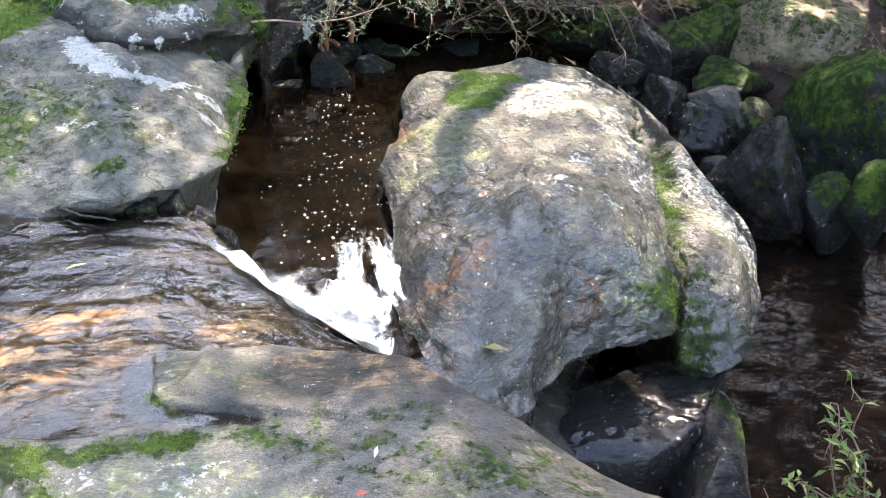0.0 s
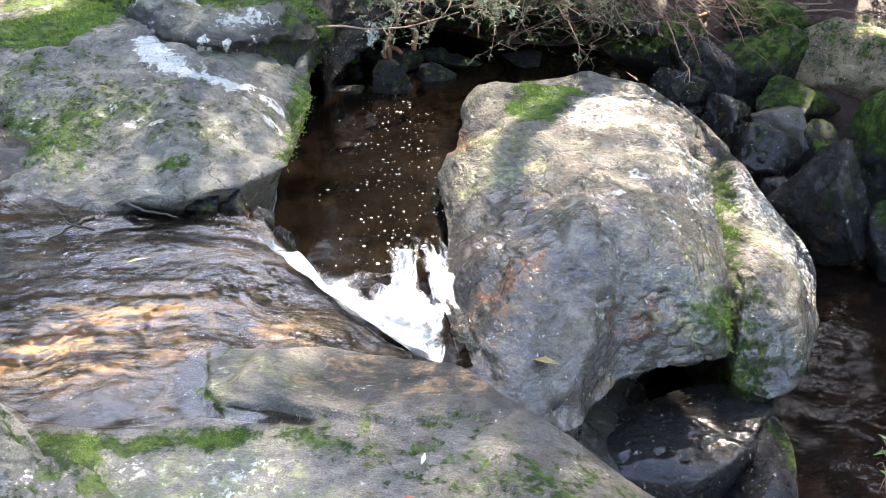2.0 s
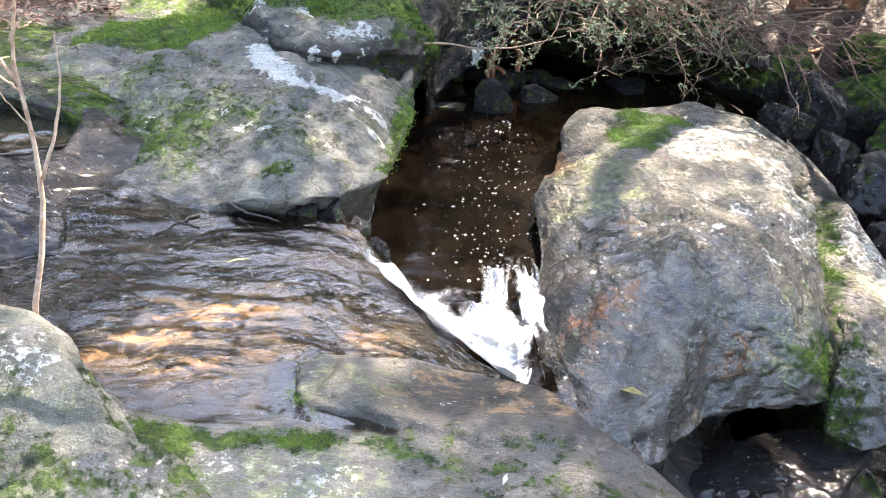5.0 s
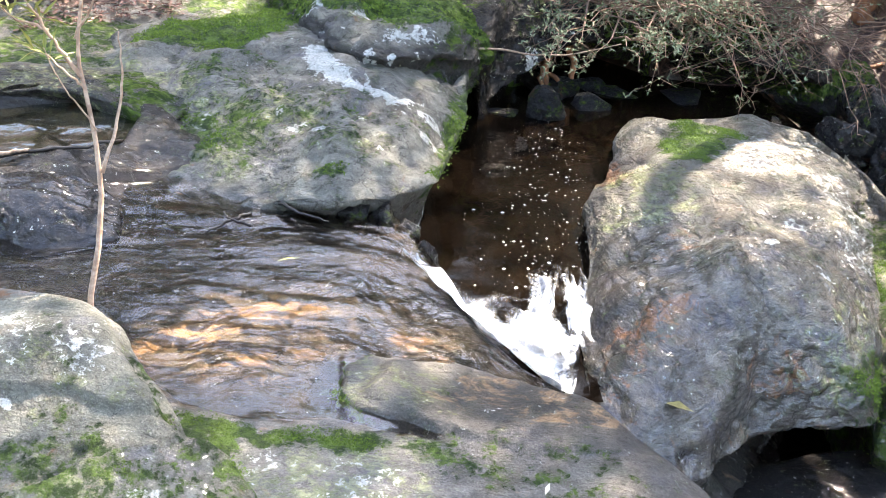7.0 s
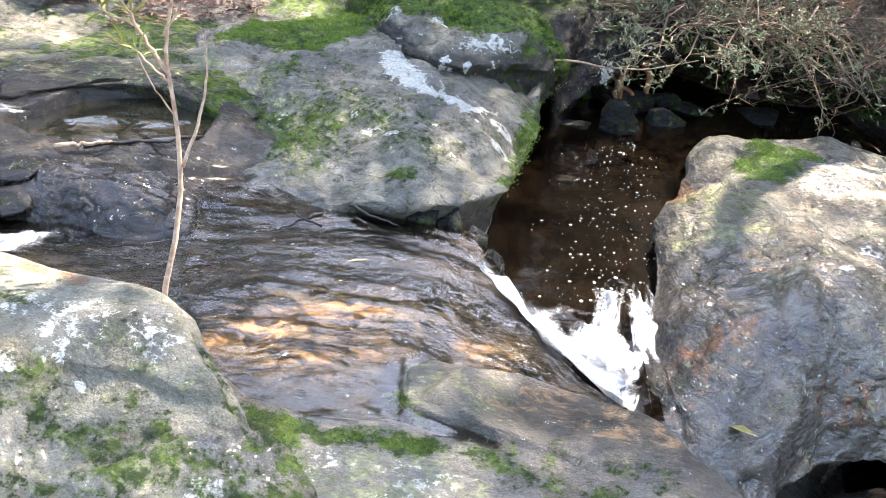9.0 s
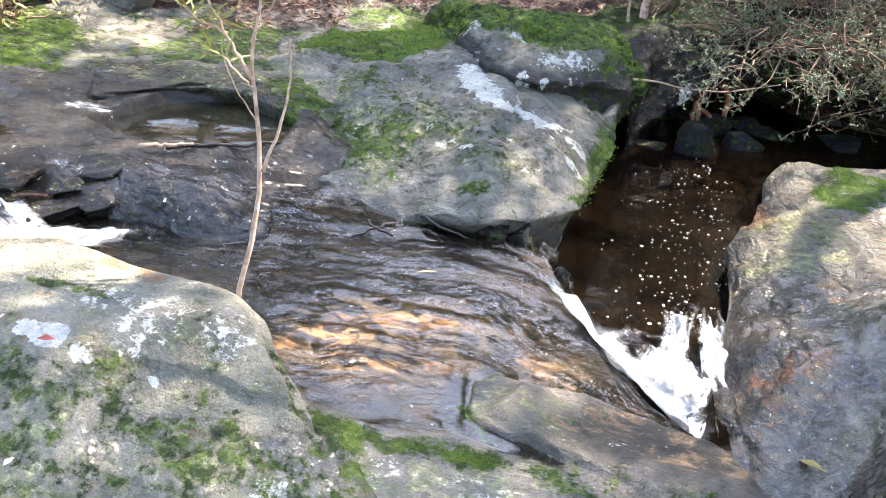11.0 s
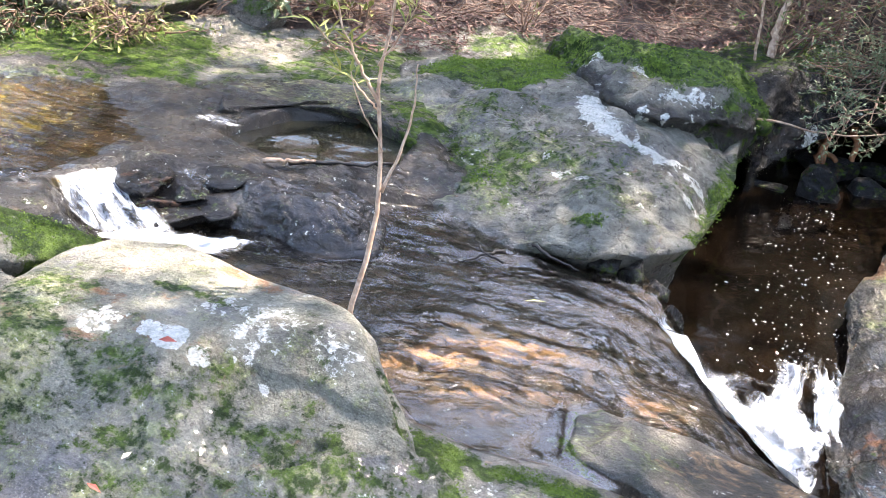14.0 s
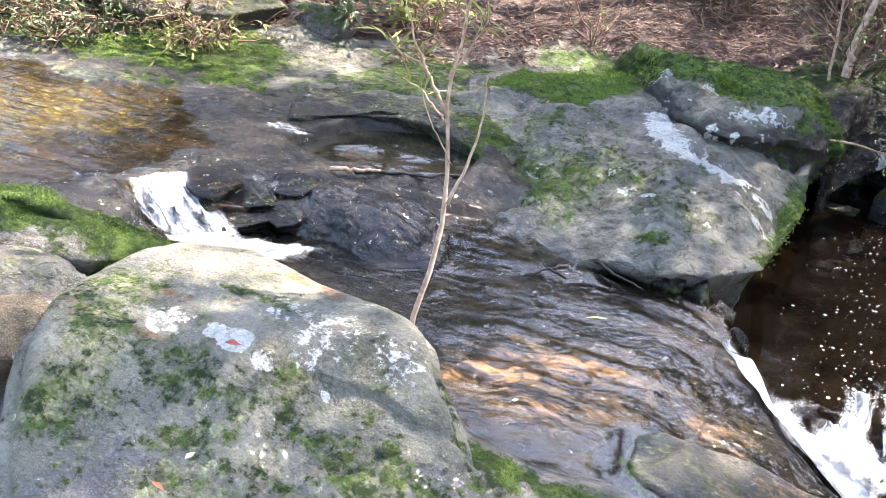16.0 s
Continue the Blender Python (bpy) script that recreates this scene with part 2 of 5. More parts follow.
    if flutes:
        fv = k.pos((1.6, 0.7, 2.6))
        fold = k.math("ABSOLUTE", k.math("SUBTRACT", k.noise(5.0, 4, 0.55, fv, 0.7), 0.5))
        n1 = k.bump(fold, 1.0, 0.09 * flutes, n1)
    n2 = k.bump(k.math("MULTIPLY", mn, moss), 0.9, 0.05, n1)
    k.link(n2, p.inputs["Normal"])
    return m


def water_material(name, tint, ripple, stretch=(1, 1, 1), depth=0.5, strength=0.25, body_colour=(0.03, 0.02, 0.01), reach=0.03, ior=1.4, flowing=False):
    """Water: clear with a tint, and a gloss that grows at grazing angles."""
    m = bpy.data.materials.new(name)
    m.use_nodes = True
    t = m.node_tree
    t.nodes.remove(t.nodes["Principled BSDF"])
    k = Net(t)
    v = k.pos(stretch)
    h = k.math("ADD", k.noise(ripple, 2, 0.45, v, 1.2), k.math("MULTIPLY", k.noise(ripple * 2.7, 2, 0.5, v, 0.8), 0.25))
    if flowing:
        c = t.nodes.new("ShaderNodeCombineXYZ")
        k.link(k.math("MULTIPLY", k.attr("along"), 4.2), c.inputs[0])
        k.link(k.math("MULTIPLY", k.math("ADD", k.attr("across"), k.math("MULTIPLY", k.noise(2.3, 3, 0.55), 0.55)), 9.5), c.inputs[1])
        crest = k.math("SUBTRACT", 1.0, k.math("MULTIPLY", k.math("ABSOLUTE", k.math("SUBTRACT", k.noise(1.0, 2, 0.5, c.outputs[0], 0.7), 0.5)), 4.0))
        crest = k.math("MULTIPLY", crest, k.ramp(k.noise(3.1, 2, 0.5), 0.35, 0.65, 0.15, 1.0))
        h = k.math("ADD", k.math("MULTIPLY", crest, 0.3), k.math("ADD", k.math("MULTIPLY", k.noise(2.2, 2, 0.5, c.outputs[0], 0.5), 0.45), k.math("MULTIPLY", h, 0.1)))
    nm = k.bump(k.math("MULTIPLY", h, k.attr("ripple")), strength, reach)
    clear, body = k.node("ShaderNodeBsdfTransparent", Color=(*tint, 1)), k.node("ShaderNodeBsdfDiffuse", Color=(*body_colour, 1))
    gloss, fr = k.node("ShaderNodeBsdfGlossy", Roughness=0.05), k.node("ShaderNodeFresnel", IOR=ior)
    mix1, mix2 = k.node("ShaderNodeMixShader", Fac=depth), k.node("ShaderNodeMixShader")
    k.link(nm, gloss.inputs["Normal"])
    k.link(nm, fr.inputs["Normal"])
    k.link(clear.outputs[0], mix1.inputs[1])
    k.link(body.outputs[0], mix1.inputs[2])
    k.link(fr.outputs[0], mix2.inputs[0])
    k.link(mix1.outputs[0], mix2.inputs[1])
    k.link(gloss.outputs[0], mix2.inputs[2])
    k.link(mix2.outputs[0], t.nodes["Material Output"].inputs["Surface"])
    return m


ROCK_GREY = rock_material("grey_sandstone", (0.26, 0.25, 0.212), (0.18, 0.172, 0.152), (0.078, 0.073, 0.06), (1, 1, 1), 0.68, 1.15, 0.05, 0.8, 0.5, (0.36, 0.16, 0.07), 0.4)
ROCK_BED = rock_material("creek_bedrock", (0.2, 0.17, 0.135), (0.13, 0.115, 0.1), (0.06, 0.05, 0.04), (1, 1, 1), 0.6)
ROCK_BOULDER = rock_material("boulder_sandstone", (0.275, 0.252, 0.205), (0.2, 0.172, 0.145), (0.1, 0.078, 0.06), (1, 0.8, 1.6), 0.4, 1.5, 0.2, 0.2, 0.3, (0.36, 0.16, 0.07), 0.2, 0.5, 1.0, 0.75)
# blue-black stone, taken darker still to stand for the bank's shade
ROCK_DARK_SHADED = rock_material("dark_shaded_stone", (0.026, 0.026, 0.028), (0.016, 0.016, 0.018), (0.006, 0.006, 0.0065), (1, 1, 1), 0.5, 1.1, 0.06, 0.5, 0.5, (0.2, 0.09, 0.05), 0.3, 0.22, 0.4, 0.3)
ROCK_WET = rock_material("wet_black_rock", (0.045, 0.044, 0.047), (0.028, 0.027, 0.03), (0.011, 0.01, 0.011), (1, 1, 1), 0.4, 1.4, 0.1, 0.4, 0.5, (0.2, 0.09, 0.05), 0.2, 0.36, 0.45, 0.3)
ROCK_PALE = rock_material("pale_sandstone", (0.3, 0.29, 0.232), (0.21, 0.206, 0.17), (0.112, 0.108, 0.085), (1, 1, 1), 0.75, 1.0, 0.03, 0.35, 0.5, (0.36, 0.16, 0.07), 0.5)
ROCK_TAN = rock_material("tan_sandstone", (0.34, 0.26, 0.16), (0.25, 0.19, 0.12), (0.12, 0.092, 0.06), (1, 1, 1), 0.8)
POOL = water_material("pool_water", (0.21, 0.125, 0.065), 5.0, (1, 1, 1), 0.84, 0.06, (0.0085, 0.0055, 0.0035), 0.03, 1.27)
SHEET = water_material("sheet_water", (0.97, 0.9, 0.8), 5.0, (0.8, 1.5, 1), 0.02, 0.75, (0.03, 0.02, 0.01), 0.026, 1.68, True)
AMBER = water_material("amber_water", (0.96, 0.8, 0.45), 5.0, (0.35, 2.2, 1), 0.03, 0.4, (0.06, 0.035, 0.01), 0.05, 1.5)
BASIN_WATER = water_material("basin_water", (0.5, 0.45, 0.32), 6.0, (1, 1, 1), 0.5, 0.15, (0.035, 0.036, 0.026), 0.02, 1.7)
STREAM = water_material("stream_water", (0.36, 0.26, 0.17), 7.0, (1, 1, 1), 0.74, 0.25, (0.009, 0.006, 0.005), 0.03, 1.16)
# ---- the creek bed and banks: one sheet of ground ----
BENCH = [(.05, 3.95), (.16, 3.78), (.26, 3.52), (.42, 3.0), (.58, 2.76), (.72, 2.64), (.84, 2.34), (1.01, 2.18), (1.2, 1.96), (1.33, 1.84), (1.65, 1.3), (2.0, .2), (1.7, -1), (2.3, -3), (2.0, -60), (-60, -60), (-60, 6.5), (-.4, 6.5), (.0, 4.8)]
UPPER = [(-1.85, 2.3), (-2.02, 2.8), (-2.22, 3.08), (-2.14, 3.28), (-2.0, 3.4), (-1.83, 3.4), (-1.6, 3.56), (-1.3, 3.85), (-1.0, 4.3), (-.9, 5.2), (-1.0, 7), (-60, 7), (-60, 1), (-9, 2.2), (-4, 1.6), (-2.6, 2.0)]
BASIN = [(-2.02, 4.0), (-1.8, 3.83), (-1.5, 3.85), (-1.2, 4.15), (-1.2, 4.5), (-1.5, 4.66), (-1.85, 4.48)]
RUN = [(-2.22, 3.22), (-2.3, 3.05), (-2.7, 2.75), (-3.6, 2.4), (-9, 2.6), (-9, 5.6), (-4.4, 4.3), (-3.5, 4.25), (-2.9, 4.3), (-2.5, 4.1), (-2.25, 3.7)]
WATERED = [(-.85, 2.6), (-.55, 2.36), (-.35, 2.3), (-.1, 2.33), (.12, 2.27), (.23, 2.24), (.25, 2.28), (.14, 2.34), (.03, 2.45), (.1, 2.62), (.3, 2.66), (.5, 2.62), (.66, 2.54), (.92, 2.6), (.62, 3.12), (.4, 3.8), (-.1, 3.9), (-.4, 3.85), (-.9, 4.1), (-1.4, 3.72), (-2.2, 3.4), (-2.16, 2.7), (-1.4, 2.72)]
TONGUE = [(-.02, 2.37), (-.075, 2.44), (-.085, 2.52), (-.07, 2.61), (-.04, 2.675), (.08, 2.69), (.25, 2.7), (.42, 2.7), (.6, 2.63), (.78, 2.45), (.9, 2.2), (.5, 2.2), (.28, 2.27), (.15, 2.325)]
BASIN = ring_of([(x, y, 0) for x, y in BASIN], 60)[:, :2]
RUN = ring_of([(x, y, 0) for x, y in RUN], 90)[:, :2]


def bank(x):
    """Where the far bank begins."""
    return np.interp(x, [-9, -4, -3, -1.5, -.3, .4, .8, 1.6, 2.2, 3.0, 3.5, 4.2, 5, 6, 9], [6.2, 4.7, 4.8, 6.3, 6.9, 7.2, 8.4, 8.4, 7.6, 7.4, 6.4, 5.5, 4.8, 4.3, 3.6])


def bare(x, y):
    """The height of the water-worn bed without its small relief."""
    bed = -0.55 - 0.53 * smooth(1.5, 2.5, x + 0.25 * (3.5 - y)) * smooth(7.0, 5.0, y - (x - 3) * 0.8)
    bed = bed + 0.55 * smooth(0.5, 0.15, np.abs(x - 3.05 - 0.15 * (y - 6.5))) * smooth(5.5, 6.1, y)
    d = inside(BENCH, x, y)
    rise = 0.26 * smooth(2.3, 1.5, y + 0.25 * x) * smooth(-0.42, -0.08, x) * (0.15 + 0.85 * smooth(0.6, 1.2, x)) - 0.14 * smooth(0.7, 1.35, x)
    flat = 0.34 + rise - 0.07 * smooth(-0.1, 0.7, x) * smooth(2.2, 2.7, y) + 0.02 * np.clip(-x, 0, 2)
    z = bed + (flat - bed) * smooth(-0.26, 0.05, d)
    u = inside(UPPER, x, y) + 0.06 * np.sin(9 * x + 5 * y) * np.sin(7 * y - 4 * x)
    soft = smooth(-1.95, -1.5, x)
    z = z + (0.54 - 0.03 * soft - 0.01 * np.clip(x + 2, -4, 0) - z) * smooth(-0.13 - 0.25 * soft, 0.06 + 0.1 * soft, u)
    return z


def ground_height(x, y):
    z = bare(x, y)
    z = z - 0.035 * smooth(-0.005, 0.05, inside(WATERED, x, y))
    z = z - 0.16 * smooth(-0.03, 0.05, inside(BASIN, x, y)) - 0.06 * smooth(-0.15, 0.3, inside(RUN, x, y))
    z = z + (0.05 - 0.03 * smooth(.0, .4, x)) * smooth(-0.012, 0.012, inside(TONGUE, x, y) + 0.008 * np.sin(60 * x + 31 * y)) * smooth(.95, .6, x)
    b = y - bank(x)
    left = smooth(1.9, 1.0, x)
    right = smooth(2.6, 3.8, x)
    lift = 0.52 * left + 0.05 * (1 - left) * (1 - right) - 0.95 * right
    # beyond the bank the slope steepens unseen, to darken reflections in the pool
    hill = lift + 0.42 * np.clip(b - 4.5, 0, 30) + (0.14 + 0.07 * right) * np.clip(b, 0, 4) + (0.10 + 0.12 * right) * np.clip(b - 2, 0, 25) + 0.35 * (1 - left) * (1 - right) * smooth(0, 0.6, b)
    z = z + (hill - z) * smooth(-0.35, 0.3, b)
    # unseen slopes behind and on the right, added to cut sky light
    z = z + 0.45 * np.clip(-3.5 - y, 0, 14) * smooth(1.6, 0.6, x)
    return z + 3.2 * smooth(5.4, 9.5, x + 0.25 * np.sin(y * 1.3)) * smooth(6.5, 3.0, y)


# moss; upstream it is thickened to darken the unshaded bank
BED_MOSS = [(.8, .2, [(-6, 4.5), (-3.4, 4.4), (-2.9, 4.5), (-2.9, 5.2), (-3.6, 5.8), (-6, 6.2)]), (.55, .14, [(.1, 2.2), (.25, 2.24), (.6, 2.22), (.95, 2.05), (1.3, 1.75), (.9, 1.75), (.3, 1.95)]), (.85, .2, [(-2.4, 4.5), (-3.0, 4.4), (-4.5, 4.45), (-6, 4.9), (-6, 5.8), (-2.6, 5.3)]), (1.0, .06, [(-.58, 2.31), (-.42, 2.33), (-.3, 2.29), (-.2, 2.3), (-.08, 2.25), (.03, 2.22), (-.06, 2.19), (-.16, 2.2), (-.24, 2.14), (-.32, 2.16), (-.38, 2.05), (-.45, 2.05)]), (.3, .05, [(.25, 2.25), (.6, 2.25), (.95, 2.08), (.8, 1.98), (.45, 2.1)]), (.3, .06, [(.8, 2.0), (1.2, 1.8), (1.1, 1.6), (.7, 1.8)]),
            (1.0, .25, [(-2.9, 4.75), (-3.6, 4.5), (-4.8, 4.6), (-4.6, 5.5), (-2.6, 5.6)]), (.8, .2, [(-2.4, 5.0), (-1.6, 4.9), (-1.4, 6.3), (-2.3, 6.0)]), (.95, .25, [(-1.35, 6.5), (-.6, 6.75), (-.5, 7.1), (-1.6, 6.9)]), (.8, .12, [(-1.5, 5.0), (-1.1, 4.7), (-1.0, 5.6), (-1.5, 5.9)])]
BED_ALGAE = [(.75, .3, [(-6, 2.8), (-3.0, 2.9), (-2.6, 3.6), (-3, 4.2), (-6, 4.6)]), (.8, .14, [(-.38, 2.1), (-.2, 2.19), (.0, 2.2), (.2, 2.14), (.36, 2.0), (.3, 1.75), (-.3, 1.75)]), (.4, .15, [(.3, 2.15), (.9, 2.0), (1.2, 1.7), (.5, 1.6)]), (.5, .2, [(-2.2, 4.7), (-3.4, 4.4), (-4.5, 4.5), (-3.0, 5.4), (-1.6, 5.6), (-1.4, 4.9)])]
# tan and brown stone, with sunlit patches painted into the bed's colour
BED_TAN_SUN = [(1.35, .1, [(-.85, 2.62), (-.7, 2.92), (-.35, 3.12), (-.2, 3.05), (-.42, 2.85), (-.6, 2.6)]), (1.1, .1, [(-.53, 2.6), (-.33, 2.84), (-.1, 2.8), (-.26, 2.6)]), (.7, .06, [(.08, 2.88), (.2, 2.92), (.3, 2.84), (.26, 2.77), (.12, 2.8)]), (.6, .1, [(.2, 2.42), (.3, 2.64), (.6, 2.66), (.9, 2.45), (.86, 2.28), (.5, 2.34)]), (.25, .3, [(-5.5, 2.8), (-2.9, 2.9), (-2.5, 3.6), (-3, 4.2), (-5.5, 4.4)])]
# dark stains on wet rock, and painted shade along the upstream bank
BED_STAIN_SHADE = [(.95, .15, [(-7, 4.3), (-3.6, 4.25), (-2.9, 4.3), (-2.5, 4.6), (-2.7, 5.0), (-3.4, 5.5), (-7, 6.2)]), (.85, .1, [(-3.6, 2.3), (-2.3, 2.6), (-1.9, 2.85), (-2.15, 3.15), (-2.5, 3.1), (-3.4, 2.8)]), (.85, .14, [(.16, 2.35), (.25, 2.68), (.6, 2.7), (.95, 2.5), (1.1, 2.2), (.8, 2.2), (.5, 2.3)]), (.2, .15, [(-.1, 2.3), (.5, 2.3), (1.0, 2.1), (1.4, 1.7), (1.2, 1.3), (.7, 1.7), (.2, 2.05)]), (.7, .15, [(-3.6, 4.7), (-2.6, 4.75), (-2.2, 5.1), (-3.2, 5.5), (-5.5, 5.6), (-5.5, 4.9)]), (.95, .12, [(-2.9, 3.05), (-2.75, 4.3), (-2.5, 4.6), (-2.1, 4.95), (-1.5, 5.05), (-1.1, 4.7), (-.5, 4.0), (-.3, 3.75), (-.6, 3.5), (-1.5, 3.4), (-2.2, 3.2)])]
BED_PALE = [(.6, .05, [(-.34, 2.13), (-.26, 2.18), (-.2, 2.11), (-.29, 2.06)]), (.45, .1, [(-.1, 2.1), (.1, 2.1), (.2, 1.95), (-.05, 1.95)])]


def ground_mesh():
    xs = np.concatenate([-9 - np.geomspace(0.3, 400, 16)[::-1], np.linspace(-9, -4, 60)[:-1], np.linspace(-4, -.3, 200)[:-1], np.linspace(-.3, .6, 100)[:-1], np.linspace(.6, 2.2, 90)[:-1], np.linspace(2.2, 9, 150), 9 + np.geomspace(0.3, 400, 16)])
    ys = np.concatenate([-3 - np.geomspace(0.3, 400, 12)[::-1], np.linspace(-3, 1.3, 40)[:-1], np.linspace(1.3, 2.2, 60)[:-1], np.linspace(2.2, 2.8, 75)[:-1], np.linspace(2.8, 4.6, 120)[:-1], np.linspace(4.6, 13, 200), 13 + np.geomspace(0.3, 400, 16)])
    X, Y = np.meshgrid(xs, ys)
    x, y = X.ravel(), Y.ravel()
    z = ground_height(np.clip(x, -30, 30), np.clip(y, -30, 40))
    far = smooth(12, 40, np.hypot(x, y - 4))
    soil = smooth(-0.05, 0.3, y - bank(x) - 0.3 * smooth(-.4, -1.4, x) - 0.25 * smooth(-2.0, -2.8, x))
    # dark litter behind, out of view, to cut bounced light
    soil = np.maximum(soil, smooth(-2.6, -3.6, y))
    p = xyz(x, y)
    low = smooth(0.2, -0.1, z)
    steep = smooth(0.12, 0.02, np.abs(inside(UPPER, x, y)))
    z = z + (1 - far) * (0.016 * fbm(p, 2.4, 5, 5) + 0.02 * soil * fbm(p, 7, 3, 8) + low * 0.05 * fbm(p, 3.5, 3, 2) + 0.02 * steep * fbm(p, 14, 3, 12) + 0.018 * smooth(-1.0, -1.5, x) * smooth(2.9, 3.2, y) * (1 - np.abs(fbm(p * np.array([0.7, 1.4, 1]), 7, 4, 13))) ** 2) + far * 0.6 * fbm(p, 0.08, 3, 4)
    v = np.stack([x, y, z], 1)
    wetness = smooth(-0.03, 0.06, np.maximum(np.maximum(inside(WATERED, x, y), inside(RUN, x, y)), -np.abs(inside(BASIN, x, y)) + 0.05)) * (1 - soil)
    wetness = np.maximum(wetness, np.maximum(smooth(0.25, 0.05, z), 0.9 * steep) * (1 - soil))
    wetness = np.maximum(wetness, 0.35 * smooth(-2.4, -2.0, x) * (1 - soil))
    wetness = np.maximum(wetness, 0.95 * blobs(v, BED_STAIN_SHADE, 0.4) * (1 - soil))
    wetness = np.maximum(wetness, 0.8 * smooth(0.2, 0.05, np.abs(inside(BENCH, x, y))) * smooth(2.3, 2.7, y) * (1 - soil))
    wetness = wetness * (1 - 0.85 * smooth(-2.4, -2.8, x) * smooth(4.15, 4.35, y))
    wetness = wetness * (1 - smooth(-0.005, 0.01, inside(TONGUE, x, y)) * 0.6)
    darkening = np.maximum(blobs(v, BED_STAIN_SHADE, 0.6), 0.9 * steep * smooth(-2.6, -2.2, x)) * (1 - soil)
    darkening = np.maximum(darkening, 0.4 * smooth(-0.005, 0.01, inside(TONGUE, x, y)) * smooth(.5, .2, x))
    darkening = np.maximum(darkening, 0.75 * smooth(0.22, 0.05, z) * smooth(1.2, 2.2, x) * (1 - soil))
    at = dict(darkening=darkening, moss=np.maximum(np.maximum(blobs(v, BED_MOSS, 0.5), 0.9 * smooth(0.016, 0.004, np.abs(inside(TONGUE, x, y) + 0.002)) * smooth(.1, -.02, x)), 0.5 * soil * smooth(0.1, 0.7, fbm(p, 0.9, 3, 6) + 0.1) * smooth(1.8, 0.3, y - bank(x))), lichen=blobs(v, BED_PALE), rust=blobs(v, BED_TAN_SUN, 0.5), wet=wetness, soil=soil, algae=np.maximum(blobs(v, BED_ALGAE), 0.5 * smooth(-0.005, 0.02, inside(TONGUE, x, y)) * smooth(.4, .1, x)))
    return mesh_of("ground", v, grid_faces(len(xs), len(ys)), GROUND, None, at)


def ground_material():
    m = rock_material("bedrock_and_leaf_litter", (0.29, 0.265, 0.225), (0.2, 0.182, 0.16), (0.09, 0.079, 0.066), (1, 1.2, 1), 0.6, 1.1, 0.05, 0.2, 0.52, (0.56, 0.37, 0.22))
    t = m.node_tree
    k = Net(t)
    p = t.nodes["Principled BSDF"]
    old = p.inputs["Base Color"].links[0].from_socket
    n = k.noise(30, 6, 0.75)
    litter = k.mix(k.ramp(n, 0.35, 0.65), (0.03, 0.015, 0.012), (0.1, 0.052, 0.04))
    s = k.ramp(k.math("SUBTRACT", k.math("ADD", k.attr("soil"), k.math("MULTIPLY", k.math("SUBTRACT", k.noise(5, 4), 0.5), 0.9)), k.attr("moss")), 0.35, 0.6)
    k.link(k.mix(s, old, litter), p.inputs["Base Color"])
    return m


GROUND = ground_material()
tagged(ground_mesh(), "water-worn sandstone creek bed with leaf-littered earth banks", "ground", kind="structure")


# ---- water ----
def flow_across(x, y):
    """A number that stays the same along the way the sheet slides: level upstream, then round towards the fall."""
    return y + 0.14 * np.log1p(np.exp((x + 0.1) * 6.0)) - 0.12 * np.sin(1.7 * x)


def water_sheet(name, poly, level, mat, label, step=0.03, wave=0.0, s=2, top=9.0, calm=None):
    a = np.asarray(poly)
    xs, ys = np.arange(a[:, 0].min(), a[:, 0].max() + step, step), np.arange(a[:, 1].min(), a[:, 1].max() + step, step)
    X, Y = np.meshgrid(xs, ys)
    x, y = X.ravel(), Y.ravel()
    z = level(x, y) if callable(level) else np.full(x.shape, level)
    keep = (inside(poly, x, y) > -step) & (z < top)
    p = xyz(x, y)
    ripple = np.ones(len(x)) if calm is None else calm(x, y)
    z = z + ripple * wave * fbm(p * np.array([1.0, 1.8, 1.0]), 7, 3, s)
    f = [q for q in grid_faces(len(xs), len(ys)) if all(keep[i] for i in q)]
    used = np.unique(np.array(f))
    back = np.full(len(x), -1)
    back[used] = np.arange(len(used))
    ob = mesh_of(name, np.stack([x, y, z], 1)[used], [tuple(back[i] for i in q) for q in f], mat, None, dict(ripple=ripple[used], across=flow_across(x, y)[used], along=x[used]))
    return tagged(ob, label, "water", kind="structure")


STILL = [(-.2, 2.4), (-.19, 2.5), (-.16, 2.6), (-.12, 2.68), (-.05, 2.7), (.05, 2.5), (.05, 2.4), (.24, 2.3), (.24, 2.24), (.05, 2.27), (-.1, 2.34)]


def stillness(x, y):
    """How lively the sheet is: almost still in the angle beside the flat slab."""
    return 1 - 0.96 * smooth(-0.05, 0.03, inside(STILL, x, y) + 0.02 * fbm(xyz(x, y), 9, 3, 44))


def sheet_level(x, y):
    flat = np.minimum(bare(x, y), 0.375)
    w = xyz(x, flow_across(x, y))
    calm = stillness(x, y)
    return flat - 0.002 + calm * 0.008 * fbm(w * np.array([0.45, 1.7, 1.0]), 4.0, 3, 14) + calm * 0.003 * fbm(w * np.array([0.5, 2.2, 1.0]), 11, 2, 15)


water_sheet("water_pool", [(.0, 3.6), (.3, 3.2), (.5, 2.85), (.68, 2.72), (.84, 2.92), (1.0, 3.3), (1.4, 3.4), (2.0, 4.8), (2.6, 5.8), (3.0, 6.4), (3.2, 8.6), (-.2, 8.6), (-.2, 4)], 0.0, POOL, "still dark brown creek pool flecked with foam", 0.05, 0.002)
water_sheet("water_stream", [(1.3, 1.0), (1.4, -9), (9, -9), (9, 7.5), (3.6, 7.5), (2.6, 5.2), (1.6, 3.4)], -0.9, STREAM, "dark shallow stream over brown stones", 0.06, 0.008)
